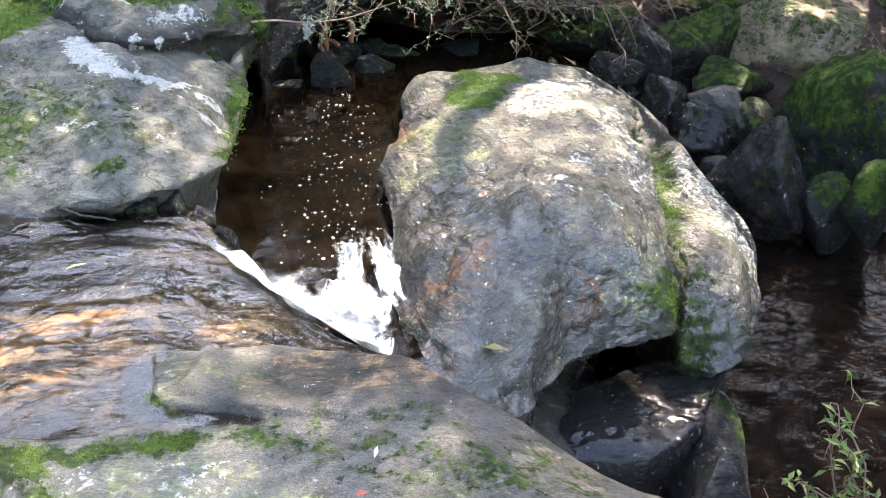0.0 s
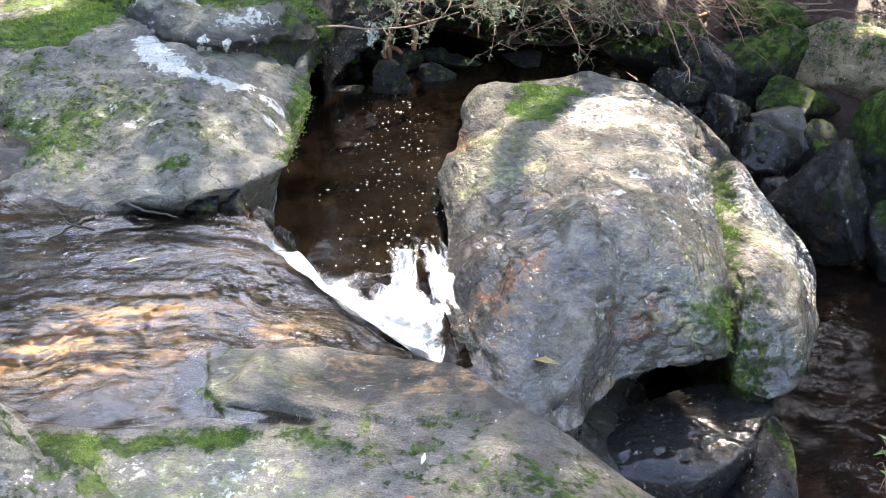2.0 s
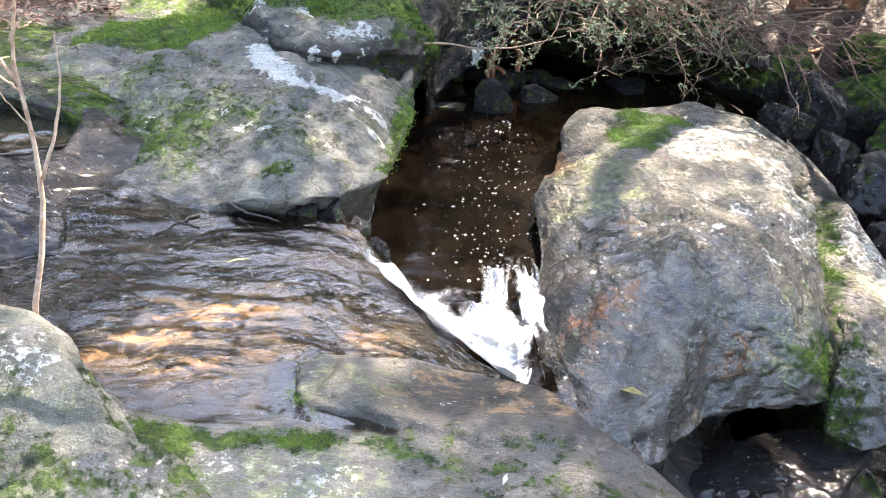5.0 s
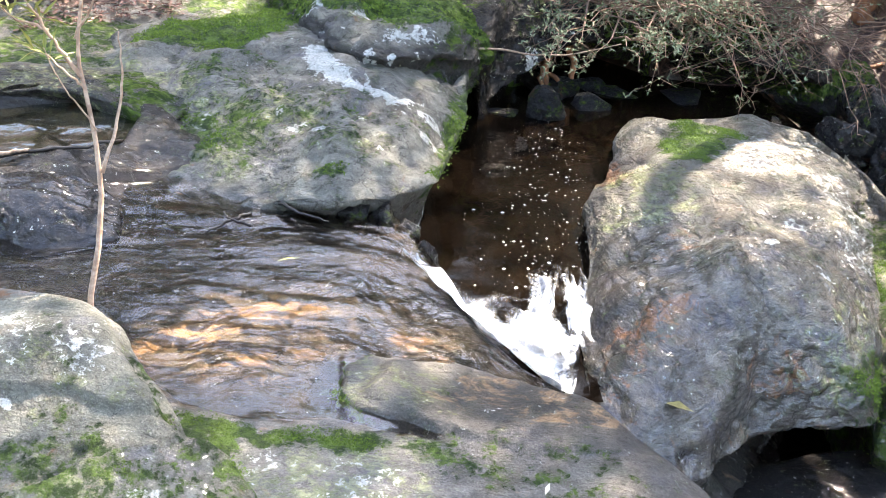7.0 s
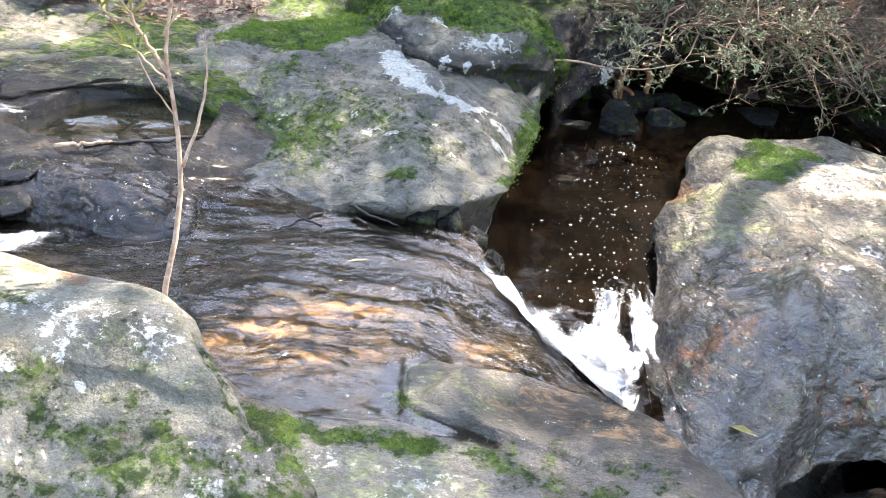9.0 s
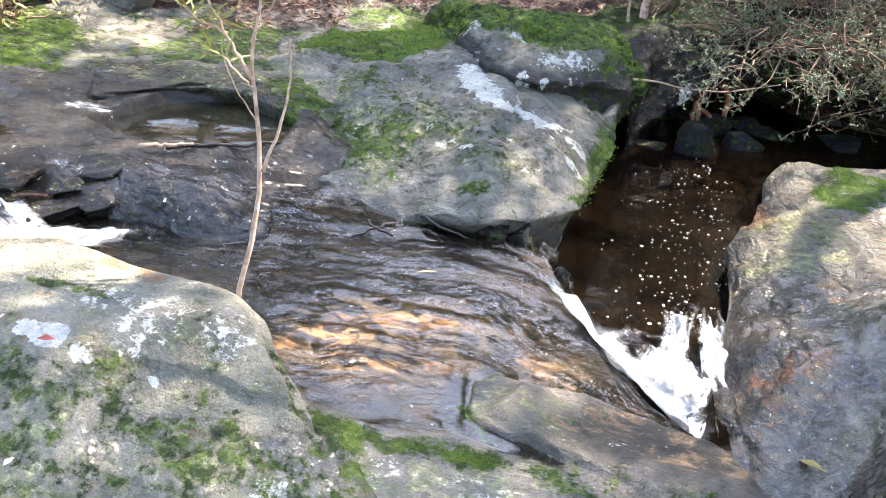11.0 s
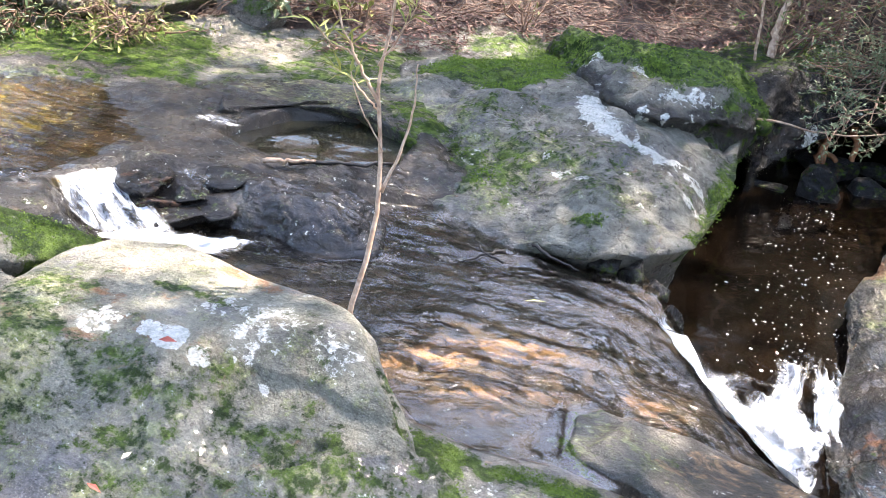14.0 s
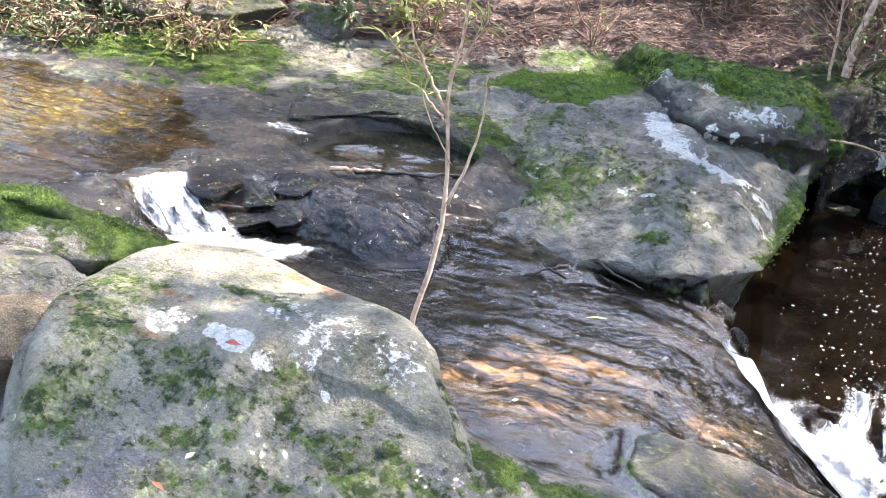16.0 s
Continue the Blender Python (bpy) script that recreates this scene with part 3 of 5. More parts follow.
water_sheet("water_sheet", WATERED, sheet_level, SHEET, "thin rippling sheet of water sliding over rock", 0.02, 0.004, calm=stillness)
water_sheet("water_basin", BASIN, 0.478, BASIN_WATER, "small round rock pool in the bedrock", 0.03, 0.002)
water_sheet("water_upstream", RUN, 0.53, AMBER, "shallow amber water upstream over sunlit bedrock", 0.05, 0.004)


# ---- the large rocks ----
# earth taken nearly black, with the hollow's shade in its colour
ROCK_EARTH_SHADED = rock_material("shade_dark_earth", (0.022, 0.015, 0.01), (0.015, 0.01, 0.008), (0.007, 0.005, 0.004), (1, 1, 1), 0.85, 1.0, 0.0, 0.5, 0.5, (0.1, 0.05, 0.02), 0.5, 0.15)

def attrs(v, moss=(), lichen=(), rust=(), algae=(), wet=None, darkening=None):
    return dict(darkening=np.zeros(len(v)) if darkening is None else darkening(v), moss=blobs(v, moss), lichen=blobs(v, lichen, 0.5, 11), rust=blobs(v, rust), algae=blobs(v, algae), wet=np.zeros(len(v)) if wet is None else wet(v))


def lichen_rock():
    edge = [(.27, 4.04, .43), (.04, 3.82, .43), (-.2, 3.68, .42), (-.38, 3.74, .40), (-.66, 3.86, .365), (-1.0, 4.1, .385), (-1.22, 4.38, .44), (-1.5, 4.9, .5), (-1.6, 5.9, .55), (-.8, 6.8, .55), (.1, 6.7, .5), (.6, 6.1, .48), (.5, 5.5, .46), (.42, 4.8, .4)]

    def shape(v):
        x, y = v[:, 0], v[:, 1]
        v[:, 2] += 0.03 * smooth(0.0, 0.1, y - 4.75 - 0.5 * np.sin(x * 3 + 1) * 0.3 + 0.5 * x) * smooth(-1.3, -0.9, x) * (v[:, 2] > 0.35)
        for bx, by, r, h in ((-.5, 4.33, .12, -.03), (-.33, 4.4, .1, -.03), (-.62, 5.2, .1, -.05), (-.9, 4.85, .2, .03), (-.2, 4.2, .2, .025)):
            v[:, 2] += h * np.exp(-((x - bx) ** 2 + (y - by) ** 2) / r ** 2)
        return v
    v, f = dome(edge, (-.3, 5.3, .66), -0.5, 1.7, 420, 150, 20, lambda e: 0.42 - 0.55 * smooth(-.3, -.6, e[:, 0]), 0.042, 2.2, 21, 0.014, shape)
    at = attrs(v, [(.72, .18, [(-1.4, 4.75), (-1.0, 4.65), (-.6, 4.56), (-.5, 4.42), (-.42, 4.1), (-.5, 3.98), (-.75, 4.1), (-1.1, 4.25)]), (.55, .2, [(-.9, 5.1), (-.6, 4.9), (-.4, 4.6), (-.7, 4.6), (-1.1, 4.9)]), (.95, .04, [(-.31, 3.99), (-.15, 4.0), (-.14, 3.9), (-.3, 3.9)]), (1.2, .1, [(-1.5, 5.5), (-1.0, 5.3), (-.86, 5.24), (-.6, 5.6), (-.62, 6.8), (-1.3, 6.8)]), (.5, .06, [(-.62, 5.0), (-.5, 5.1), (-.75, 5.2), (-.85, 5.1)]),
                   (.9, .05, [(.5, 5.6), (.36, 5.05), (.3, 4.5), (.2, 4.05), (.4, 4.0), (.7, 5.0)]), (.45, .2, [(-.9, 4.1), (.2, 4.1), (.25, 4.5), (-.2, 4.7), (-1.2, 4.9)])],
               [(1.25, .05, [(-.46, 5.3), (-.36, 5.36), (-.27, 5.08), (-.17, 4.95), (-.06, 4.87), (.07, 4.84), (.2, 4.84), (.15, 4.7), (.02, 4.6), (-.1, 4.66), (-.22, 4.8), (-.37, 4.96), (-.44, 5.12)]), (.24, 4.4, .06, 1.0), (.23, 4.64, .06, .9), (-.01, 4.16, .03, 1.1), (-.5, 4.5, .035, 1), (-.1, 4.4, .03, 1), (-.41, 4.38, .05, .8), (-.3, 4.25, .03, .9), (.1, 4.55, .03, .9), (-.9, 4.5, .07, .6)],
               [(.6, .08, [(-.52, 4.3), (-.3, 4.42), (-.33, 4.25)])],
               [(.7, .25, [(-1.5, 5.2), (-.7, 4.9), (-.3, 4.5), (-.4, 3.9), (-.9, 4.0), (-1.3, 4.3)]), (.4, .2, [(-.6, 4.8), (.2, 4.5), (.1, 4.0), (-.4, 4.0)])],
               lambda q: np.maximum(0.85 * smooth(0.43, 0.33, q[:, 2]), 0.0))
    ob = mesh_of("lichen_rock", v, f, ROCK_GREY, None, at)
    return tagged(ob, "large grey sandstone slab with white lichen and moss beside the pool", "rock")


def ledge_rock():
    edge = [(-.62, 6.0, .66), (-.46, 5.67, .68), (-.32, 5.35, .70), (-.14, 5.08, .72), (.04, 5.07, .72), (.30, 5.3, .70), (.5, 5.5, .63), (.62, 5.9, .56), (.6, 6.5, .55), (.3, 7.0, .6), (-.41, 7.1, .62), (-.8, 6.8, .62)]
    v, f = dome(edge, (-.1, 6.0, .79), 0.35, 4.5, 300, 80, 16, 0.1, 0.055, 3.0, 61, 0.03)
    # darkening and wetness grow below the top, by height
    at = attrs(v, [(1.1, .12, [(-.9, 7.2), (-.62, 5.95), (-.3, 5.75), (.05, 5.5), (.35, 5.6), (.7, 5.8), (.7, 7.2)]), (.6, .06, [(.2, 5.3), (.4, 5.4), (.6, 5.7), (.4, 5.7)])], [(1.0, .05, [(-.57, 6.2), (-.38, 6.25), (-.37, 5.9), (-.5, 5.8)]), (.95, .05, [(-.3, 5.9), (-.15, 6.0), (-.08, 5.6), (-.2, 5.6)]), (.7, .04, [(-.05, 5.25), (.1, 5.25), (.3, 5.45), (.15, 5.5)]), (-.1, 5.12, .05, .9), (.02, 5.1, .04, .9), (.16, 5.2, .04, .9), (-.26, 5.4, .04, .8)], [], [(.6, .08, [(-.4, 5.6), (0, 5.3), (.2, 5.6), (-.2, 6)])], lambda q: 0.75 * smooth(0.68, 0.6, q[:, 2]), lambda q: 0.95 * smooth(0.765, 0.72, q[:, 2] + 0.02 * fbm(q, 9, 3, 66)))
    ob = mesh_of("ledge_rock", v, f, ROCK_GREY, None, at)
    return tagged(ob, "mossy upper rock ledge with a dark broken face", "rock")


def overhang_rock():
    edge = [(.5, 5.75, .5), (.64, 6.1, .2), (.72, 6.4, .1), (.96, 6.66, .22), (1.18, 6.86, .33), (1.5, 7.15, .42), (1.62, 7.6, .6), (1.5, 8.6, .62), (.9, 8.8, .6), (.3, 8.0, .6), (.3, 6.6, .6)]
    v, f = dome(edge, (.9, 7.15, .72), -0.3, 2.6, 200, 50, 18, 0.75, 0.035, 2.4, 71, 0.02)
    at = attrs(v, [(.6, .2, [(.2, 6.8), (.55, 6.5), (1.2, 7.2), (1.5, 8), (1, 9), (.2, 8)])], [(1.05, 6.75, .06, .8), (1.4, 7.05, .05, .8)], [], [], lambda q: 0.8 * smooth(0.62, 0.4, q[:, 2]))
    ob = mesh_of("overhang_rock", v, f, ROCK_DARK_SHADED, None, at)
    return tagged(ob, "dark mossy rock shelf overhanging the back of the pool", "rock")


def near_rock():
    edge = [(-1.2, 1.2, .36), (-1.53, 1.52, .5), (-1.68, 1.78, .58), (-1.80, 2.0, .6), (-1.84, 2.3, .62), (-1.82, 2.48, .61), (-1.72, 2.62, .6), (-1.47, 2.66, .6), (-1.23, 2.59, .6), (-1.0, 2.51, .6), (-.83, 2.47, .59), (-.75, 2.41, .59), (-.67, 2.28, .57), (-.59, 2.21, .54), (-.54, 2.15, .51), (-.44, 2.08, .46), (-.33, 2.03, .42), (-.24, 1.9, .38), (-.3, 1.5, .3), (-.8, 1.1, .3)]

    def shape(v):
        """A flat top that breaks at a crest into a long face sloping towards the near side."""
        x, y = v[:, 0], v[:, 1]
        top = np.arange(len(v)) < 420 * 160
        wob = 0.035 * fbm(xyz(x, y), 3.5, 3, 35)
        s = .51 * (x + 1.2) - .86 * (y - 2.12) + wob
        flat = .638 - 0.03 * smooth(-.1, -.6, s) + 0.012 * fbm(xyz(x, y), 3.0, 3, 36)
        face = .645 - .42 * s + 0.012 * fbm(xyz(x, y), 5.0, 4, 37)
        z = np.minimum(flat, face) - 0.006 * np.exp(-((flat - face) / .02) ** 2)
        poly = ring_of(edge, 160)[:, :2]
        rim = inside(poly, x, y)
        soft = 0.055 + 0.03 * smooth(-1.4, -1.7, x)
        z = z - soft * (1 - np.sqrt(np.clip(1 - np.clip(1 - rim / soft, 0, 1) ** 2, 0, 1)))
        # a broken step across the face, and a second block leaning on its foot
        line = y - (2.115 + 0.22 * (x + .84) ** 2 + 0.012 * np.sin(22 * x))
        z = z - 0.028 * smooth(0.008, -0.008, line) * smooth(-1.05, -.9, x)
        foot = inside([(-.85, 1.74), (-.75, 1.82), (-.64, 1.92), (-.53, 1.99), (-.41, 2.03), (-.3, 2.02), (-.1, 1.7), (-.5, 1.0), (-1.0, 1.3)], x, y) + 0.012 * fbm(xyz(x, y), 12, 3, 39)
        z = z + 0.11 * smooth(-0.006, 0.045, foot) - 0.03 * np.exp(-((foot + .012) / .014) ** 2)
        z = z - 0.03 * np.exp(-(((x + .72) / .035) ** 2 + ((y - 1.98 - 0.5 * (x + .72)) / .012) ** 2))
        v[top, 2] = z[top]
        drop = ~top
        base = np.tile(z[420 * 159:420 * 160], 14)
        t = np.repeat(np.arange(1, 15) / 14, 420)
        v[drop, 2] = base + (0.1 - base) * t ** 1.4
        return v
    v, f = dome(edge, (-1.05, 2.0, .65), 0.1, 3.4, 420, 160, 14, -0.06, 0.009, 3.4, 31, 0.0, shape)
    at = attrs(v, [(.5, .12, [(-1.8, 2.3), (-1.5, 2.3), (-1.4, 1.9), (-1.3, 1.5), (-1.6, 1.6)]), (.55, .06, [(-.85, 2.05), (-.6, 2.1), (-.45, 1.95), (-.7, 1.86)]), (.5, .12, [(-1.5, 2.0), (-.8, 2.1), (-.5, 1.95), (-.9, 1.6), (-1.35, 1.55)]), (.62, .06, [(-.8, 1.8), (-.62, 1.93), (-.45, 2.02), (-.25, 2.05), (-.1, 1.7), (-.6, 1.2), (-1.0, 1.4)]), (.7, .03, [(-1.4, 2.33), (-1.0, 2.29), (-1.0, 2.26), (-1.4, 2.28)]), (.75, .02, [(-.68, 2.3), (-.54, 2.13), (-.42, 1.97), (-.28, 1.8), (-.24, 1.8), (-.5, 2.13), (-.62, 2.3)])],
               [(-1.27, 2.07, .03, 1.0), (-1.2, 2.06, .045, 1.1), (-1.1, 2.03, .04, 1.1), (-.92, 2.08, .035, 1.1), (-1.36, 2.5, .03, 1.0), (-1.42, 2.06, .07, .7), (-1.0, 2.15, .08, .7), (.62, .05, [(-1.2, 2.32), (-.95, 2.35), (-.8, 2.27), (-.95, 2.2), (-1.2, 2.24)]), (-.78, 2.24, .1, .5), (-.5, 1.76, .05, .75)],
               [(.75, .12, [(-1.3, 2.6), (-1.2, 2.36), (-.75, 2.42), (-.82, 2.52)]), (.5, .2, [(-1.7, 2.3), (-1.4, 2.3), (-1.2, 2.0), (-1.6, 2.0)])],
               [(.85, .15, [(-1.75, 2.3), (-1.5, 2.1), (-1.3, 1.7), (-1.6, 1.6)]), (.45, .2, [(-1.5, 2.05), (-.8, 2.25), (-.4, 2.0), (-.9, 1.6), (-1.3, 1.6)]), (.35, .15, [(-1.6, 2.6), (-.9, 2.45), (-.75, 2.1), (-1.5, 2.0)]), (.6, .2, [(-1.6, 2.0), (-.5, 2.0), (-.4, 1.5), (-1.4, 1.5)])],
               lambda q: 0.45 * smooth(0.2, 0.6, fbm(q, 2.2, 3, 77) + 0.2) * smooth(2.1, 1.8, q[:, 1]))
    ob = mesh_of("near_rock", v, f, ROCK_PALE, None, at)
    return tagged(ob, "broad pale sandstone block with moss, lichen spots and fallen leaves", "rock")


def boulder():
    edge = [(0.94, 3.63, 0.02), (1.01, 4.02, 0.05), (1.11, 4.60, 0.10), (1.35, 5.28, 0.08), (1.68, 6.21, 0.08), (1.94, 6.16, 0.12), (2.52, 6.28, 0.15), (2.83, 5.88, 0.18), (2.81, 5.14, 0.20), (2.49, 4.25, 0.20), (2.29, 3.69, 0.08), (2.20, 3.38, -0.08), (2.13, 3.19, -0.20), (1.85, 3.15, -0.20), (1.55, 3.07, -0.20), (1.29, 2.79, -0.20), (1.12, 2.71, -0.15), (0.94, 2.70, -0.05), (0.82, 2.92, 0.00), (0.86, 3.29, 0.00)]

    def shape(v):
        x, y = v[:, 0], v[:, 1]
        up = smooth(-0.35, 0.0, v[:, 2])
        v[:, 2] -= up * 0.05 * smooth(0.35, 0.1, np.abs(x - 1.28 - 0.25 * (y - 3.8)))* smooth(4.6, 3.9, y)
        v[:, 2] += up * 0.04 * np.exp(-(((x - 2.2) / .3) ** 2 + ((y - 4.9) / .5) ** 2))
        v[:, 2] += up * 0.035 * np.exp(-(((x - 1.7) / .25) ** 2 + ((y - 3.3) / .2) ** 2))
        return v
    v, f = dome(edge, (1.62, 3.72, 0.36), -0.9, 2.2, 480, 180, 24, lambda e: 0.35 + 0.55 * smooth(1.2, 1.5, e[:, 0]) * smooth(3.5, 3.25, e[:, 1]), 0.045, 1.7, 41, 0.0, shape)
    ripple = 0.5 + 0.5 * np.sin(26 * (v[:, 0] - 0.5 * v[:, 1]) + 5 * v[:, 2] + 3.0 * fbm(v, 1.6, 3, 88))
    v[:, 2] += 0.008 * ripple * smooth(1.7, 1.1, v[:, 0]) * smooth(2.9, 3.3, v[:, 1]) * smooth(4.6, 4.0, v[:, 1])
    lobe = [(3.02, 5.78, 0.10), (2.96, 4.96, 0.10), (2.91, 4.41, 0.00), (2.97, 4.06, -0.10), (3.01, 3.89, -0.25), (2.80, 3.53, -0.35), (2.54, 3.25, -0.45), (2.38, 3.21, -0.50), (2.20, 3.25, -0.40), (2.23, 3.49, -0.30), (2.33, 4.07, -0.10), (2.66, 5.01, 0.00)]
    w, g = dome(lobe, (2.51, 3.73, -0.02), -1.2, 2.2, 240, 80, 18, 0.3, 0.045, 1.8, 43, 0.004)
    f = f + [tuple(i + len(v) for i in q) for q in g]
    v = np.concatenate([v, w])
    cleft = [(2.7, 4.7), (2.88, 4.84), (2.52, 3.98), (2.42, 3.5), (2.45, 3.3), (2.25, 3.2), (2.12, 3.15), (2.05, 3.25), (2.15, 3.45), (2.3, 3.6), (2.42, 4.2)]
    at = attrs(v, [(1.1, .1, [(1.6, 5.2), (1.9, 5.75), (2.28, 5.8), (2.0, 5.15), (1.75, 4.9), (1.55, 4.85)]), (.75, .1, cleft), (.6, .1, [(2.3, 3.55), (2.5, 3.5), (2.5, 3.3), (2.25, 3.25)]), (.8, .06, [(3.1, 4.0), (3.0, 3.6), (2.6, 3.3), (2.7, 3.15), (3.3, 3.8)])],
               # lichen patches, which also paint in the whitish sun dapples
               [(.5, .1, [(1.76, 4.9), (2.18, 5.45), (2.8, 5.85), (2.6, 5.15), (2.2, 4.77), (1.9, 4.62)]), (.5, .1, [(2.36, 4.95), (2.62, 5.0), (2.5, 4.4), (2.33, 3.92), (2.15, 3.85), (2.25, 4.32)]), (.54, .1, [(2.84, 4.84), (2.92, 4.43), (3.0, 3.95), (2.87, 3.7), (2.65, 3.71), (2.6, 4.17)]), (1.75, 3.75, .05, .7), (2.0, 4.1, .06, .6), (1.95, 3.6, .07, .5)],
               [(.7, .14, [(1.12, 3.45), (1.32, 3.42), (1.27, 3.27), (1.14, 3.18), (1.0, 2.98), (.92, 3.09)]), (.75, .12, [(1.5, 3.15), (1.75, 3.24), (1.55, 3.05), (1.35, 2.96)]), (.5, .15, [(1.3, 4.0), (1.6, 4.1), (1.5, 3.8)]), (1.2, .06, [(1.2, 5.3), (1.42, 5.35), (1.35, 4.8), (1.2, 4.8)])],
               [(.7, .2, [(1.25, 4.9), (1.6, 5.1), (1.7, 4.5), (1.4, 4.1), (1.15, 4.2)]), (.6, .2, [(1.8, 3.5), (2.3, 3.8), (2.3, 3.4), (1.9, 3.2)]), (.45, .2, [(2.5, 4.4), (2.9, 4.2), (2.9, 3.5), (2.5, 3.5)])],
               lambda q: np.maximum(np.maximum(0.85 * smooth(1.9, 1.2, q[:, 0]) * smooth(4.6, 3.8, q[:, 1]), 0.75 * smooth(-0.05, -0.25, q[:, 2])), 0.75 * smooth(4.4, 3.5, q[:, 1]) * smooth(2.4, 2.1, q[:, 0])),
               lambda q: 0.6 * smooth(1.3, 1.0, q[:, 0] - 0.12 * (q[:, 1] - 3.4)) * smooth(2.9, 3.2, q[:, 1]))
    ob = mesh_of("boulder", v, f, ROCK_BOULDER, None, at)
    return tagged(ob, "huge rounded wet grey boulder with rust stains and a mossy cleft", "boulder")


def small_dome(name, label, edge, top, foot, mat, s, under=0.05, rough=0.02, n=140, rings=40, **masks):
    v, f = dome(edge, top, foot, 2.2, n, rings, 12, under, rough, 2.6, s, 0.004)
    return tagged(mesh_of(name, v, f, mat, None, attrs(v, **masks)), label, "rock")


def hollow_bank():
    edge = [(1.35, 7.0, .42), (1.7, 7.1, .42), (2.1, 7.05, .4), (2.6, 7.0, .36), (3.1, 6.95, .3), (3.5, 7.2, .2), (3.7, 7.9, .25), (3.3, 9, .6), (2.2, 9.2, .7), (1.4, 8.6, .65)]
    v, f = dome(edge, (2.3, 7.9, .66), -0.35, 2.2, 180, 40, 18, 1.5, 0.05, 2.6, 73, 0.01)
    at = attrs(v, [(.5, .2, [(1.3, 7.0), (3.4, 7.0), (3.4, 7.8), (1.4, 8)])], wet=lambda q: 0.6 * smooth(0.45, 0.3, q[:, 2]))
    return tagged(mesh_of("hollow_bank", v, f, ROCK_EARTH_SHADED, None, at), "undercut earth bank with roots above the dark pool", "bank", kind="structure")


hollow_bank()
lichen_rock()
ledge_rock()
overhang_rock()
near_rock()
boulder()
small_dome("undercut_rock", "dark wet rock shelf under the boulder", [(1.46, 3.1, -0.66), (1.7, 3.4, -0.66), (2.1, 3.5, -0.6), (2.42, 3.42, -0.5), (2.5, 3.3, -0.5), (2.22, 3.02, -0.56), (1.9, 2.88, -0.62), (1.69, 2.96, -0.66)], (2.0, 3.14, -0.56), -1.4, ROCK_WET, 47, wet=lambda q: np.full(len(q), 0.9))
small_dome("rim_rock", "low dark rock rim curling over the small pool", [(-2.12, 4.2, .558), (-1.95, 4.42, .558), (-1.72, 4.56, .558), (-1.45, 4.58, .558), (-1.22, 4.44, .53), (-1.05, 4.4, .47), (-.95, 4.7, .5), (-1.2, 5.2, .5), (-1.8, 5.2, .5), (-2.3, 4.7, .558)], (-1.6, 4.75, .565), .3, ROCK_GREY, 49, .22, .02, moss=[(.8, .1, [(-1.3, 4.3), (-1.0, 4.2), (-.9, 5.0), (-1.4, 5.0)])], algae=[(.5, .2, [(-2.2, 4.5), (-1, 4.5), (-1, 5.2), (-2.2, 5.2)])], wet=lambda q: 0.8 * smooth(5.1, 4.8, q[:, 1]), darkening=lambda q: 0.95 * smooth(5.1, 4.8, q[:, 1]))
small_dome("hump_rock", "smooth dark wet bedrock hump below the small pool", [(-1.98, 3.36, .4), (-1.9, 3.52, .5), (-1.72, 3.62, .53), (-1.4, 3.72, .5), (-1.1, 3.62, .42), (-1.05, 3.4, .37), (-1.3, 3.25, .36), (-1.65, 3.26, .36)], (-1.6, 3.5, .54), .25, ROCK_WET, 45, -.05, .03, 200, 60, wet=lambda q: np.full(len(q), .8))
small_dome("fin_rock", "narrow leaning grey rock at the stream edge", [(2.1, 3.0, -.85), (2.24, 3.07, -.62), (2.37, 3.12, -.5), (2.39, 2.98, -.55), (2.36, 2.75, -.75), (2.3, 2.6, -.85), (2.05, 2.7, -.9)], (2.3, 2.9, -.6), -1.3, ROCK_WET, 48, moss=[(.9, .03, [(2.34, 3.12), (2.42, 3.0), (2.4, 2.7), (2.36, 2.9)])], wet=lambda q: 0.8 * smooth(2.3, 2.2, q[:, 0]))
small_dome("mossy_rock", "low rock under a thick mat of bright moss", [(-2.8, 2.4, .58), (-2.43, 2.6, .62), (-2.3, 2.62, .64), (-2.12, 2.53, .64), (-2.0, 2.46, .62), (-1.77, 2.64, .55), (-1.9, 2.36, .58), (-2.17, 2.24, .6), (-2.7, 2.0, .58)], (-2.3, 2.4, .68), 0.3, ROCK_GREY, 51, moss=[(1.1, .06, [(-2.9, 2.4), (-2.35, 2.7), (-1.7, 2.75), (-1.85, 2.38), (-2.2, 2.3)])])
small_dome("grey_rock", "smooth pale grey rock beside the mossy one", [(-2.7, 2.0, .56), (-2.22, 2.27, .58), (-1.98, 2.29, .6), (-1.79, 2.21, .58), (-1.83, 2.12, .56), (-1.98, 1.99, .55), (-2.5, 1.7, .5)], (-2.1, 2.12, .64), 0.2, ROCK_GREY, 52, algae=[(-2, 2.2, .3, .4)])
small_dome("tan_rock", "sunlit tan rock wedged behind the pale block", [(-2.4, 1.8, .5), (-2.0, 2.02, .55), (-1.88, 2.13, .57), (-1.78, 2.17, .57), (-1.72, 1.98, .53), (-1.85, 1.85, .5), (-2.2, 1.6, .45)], (-1.92, 2.0, .585), 0.2, ROCK_TAN, 53)


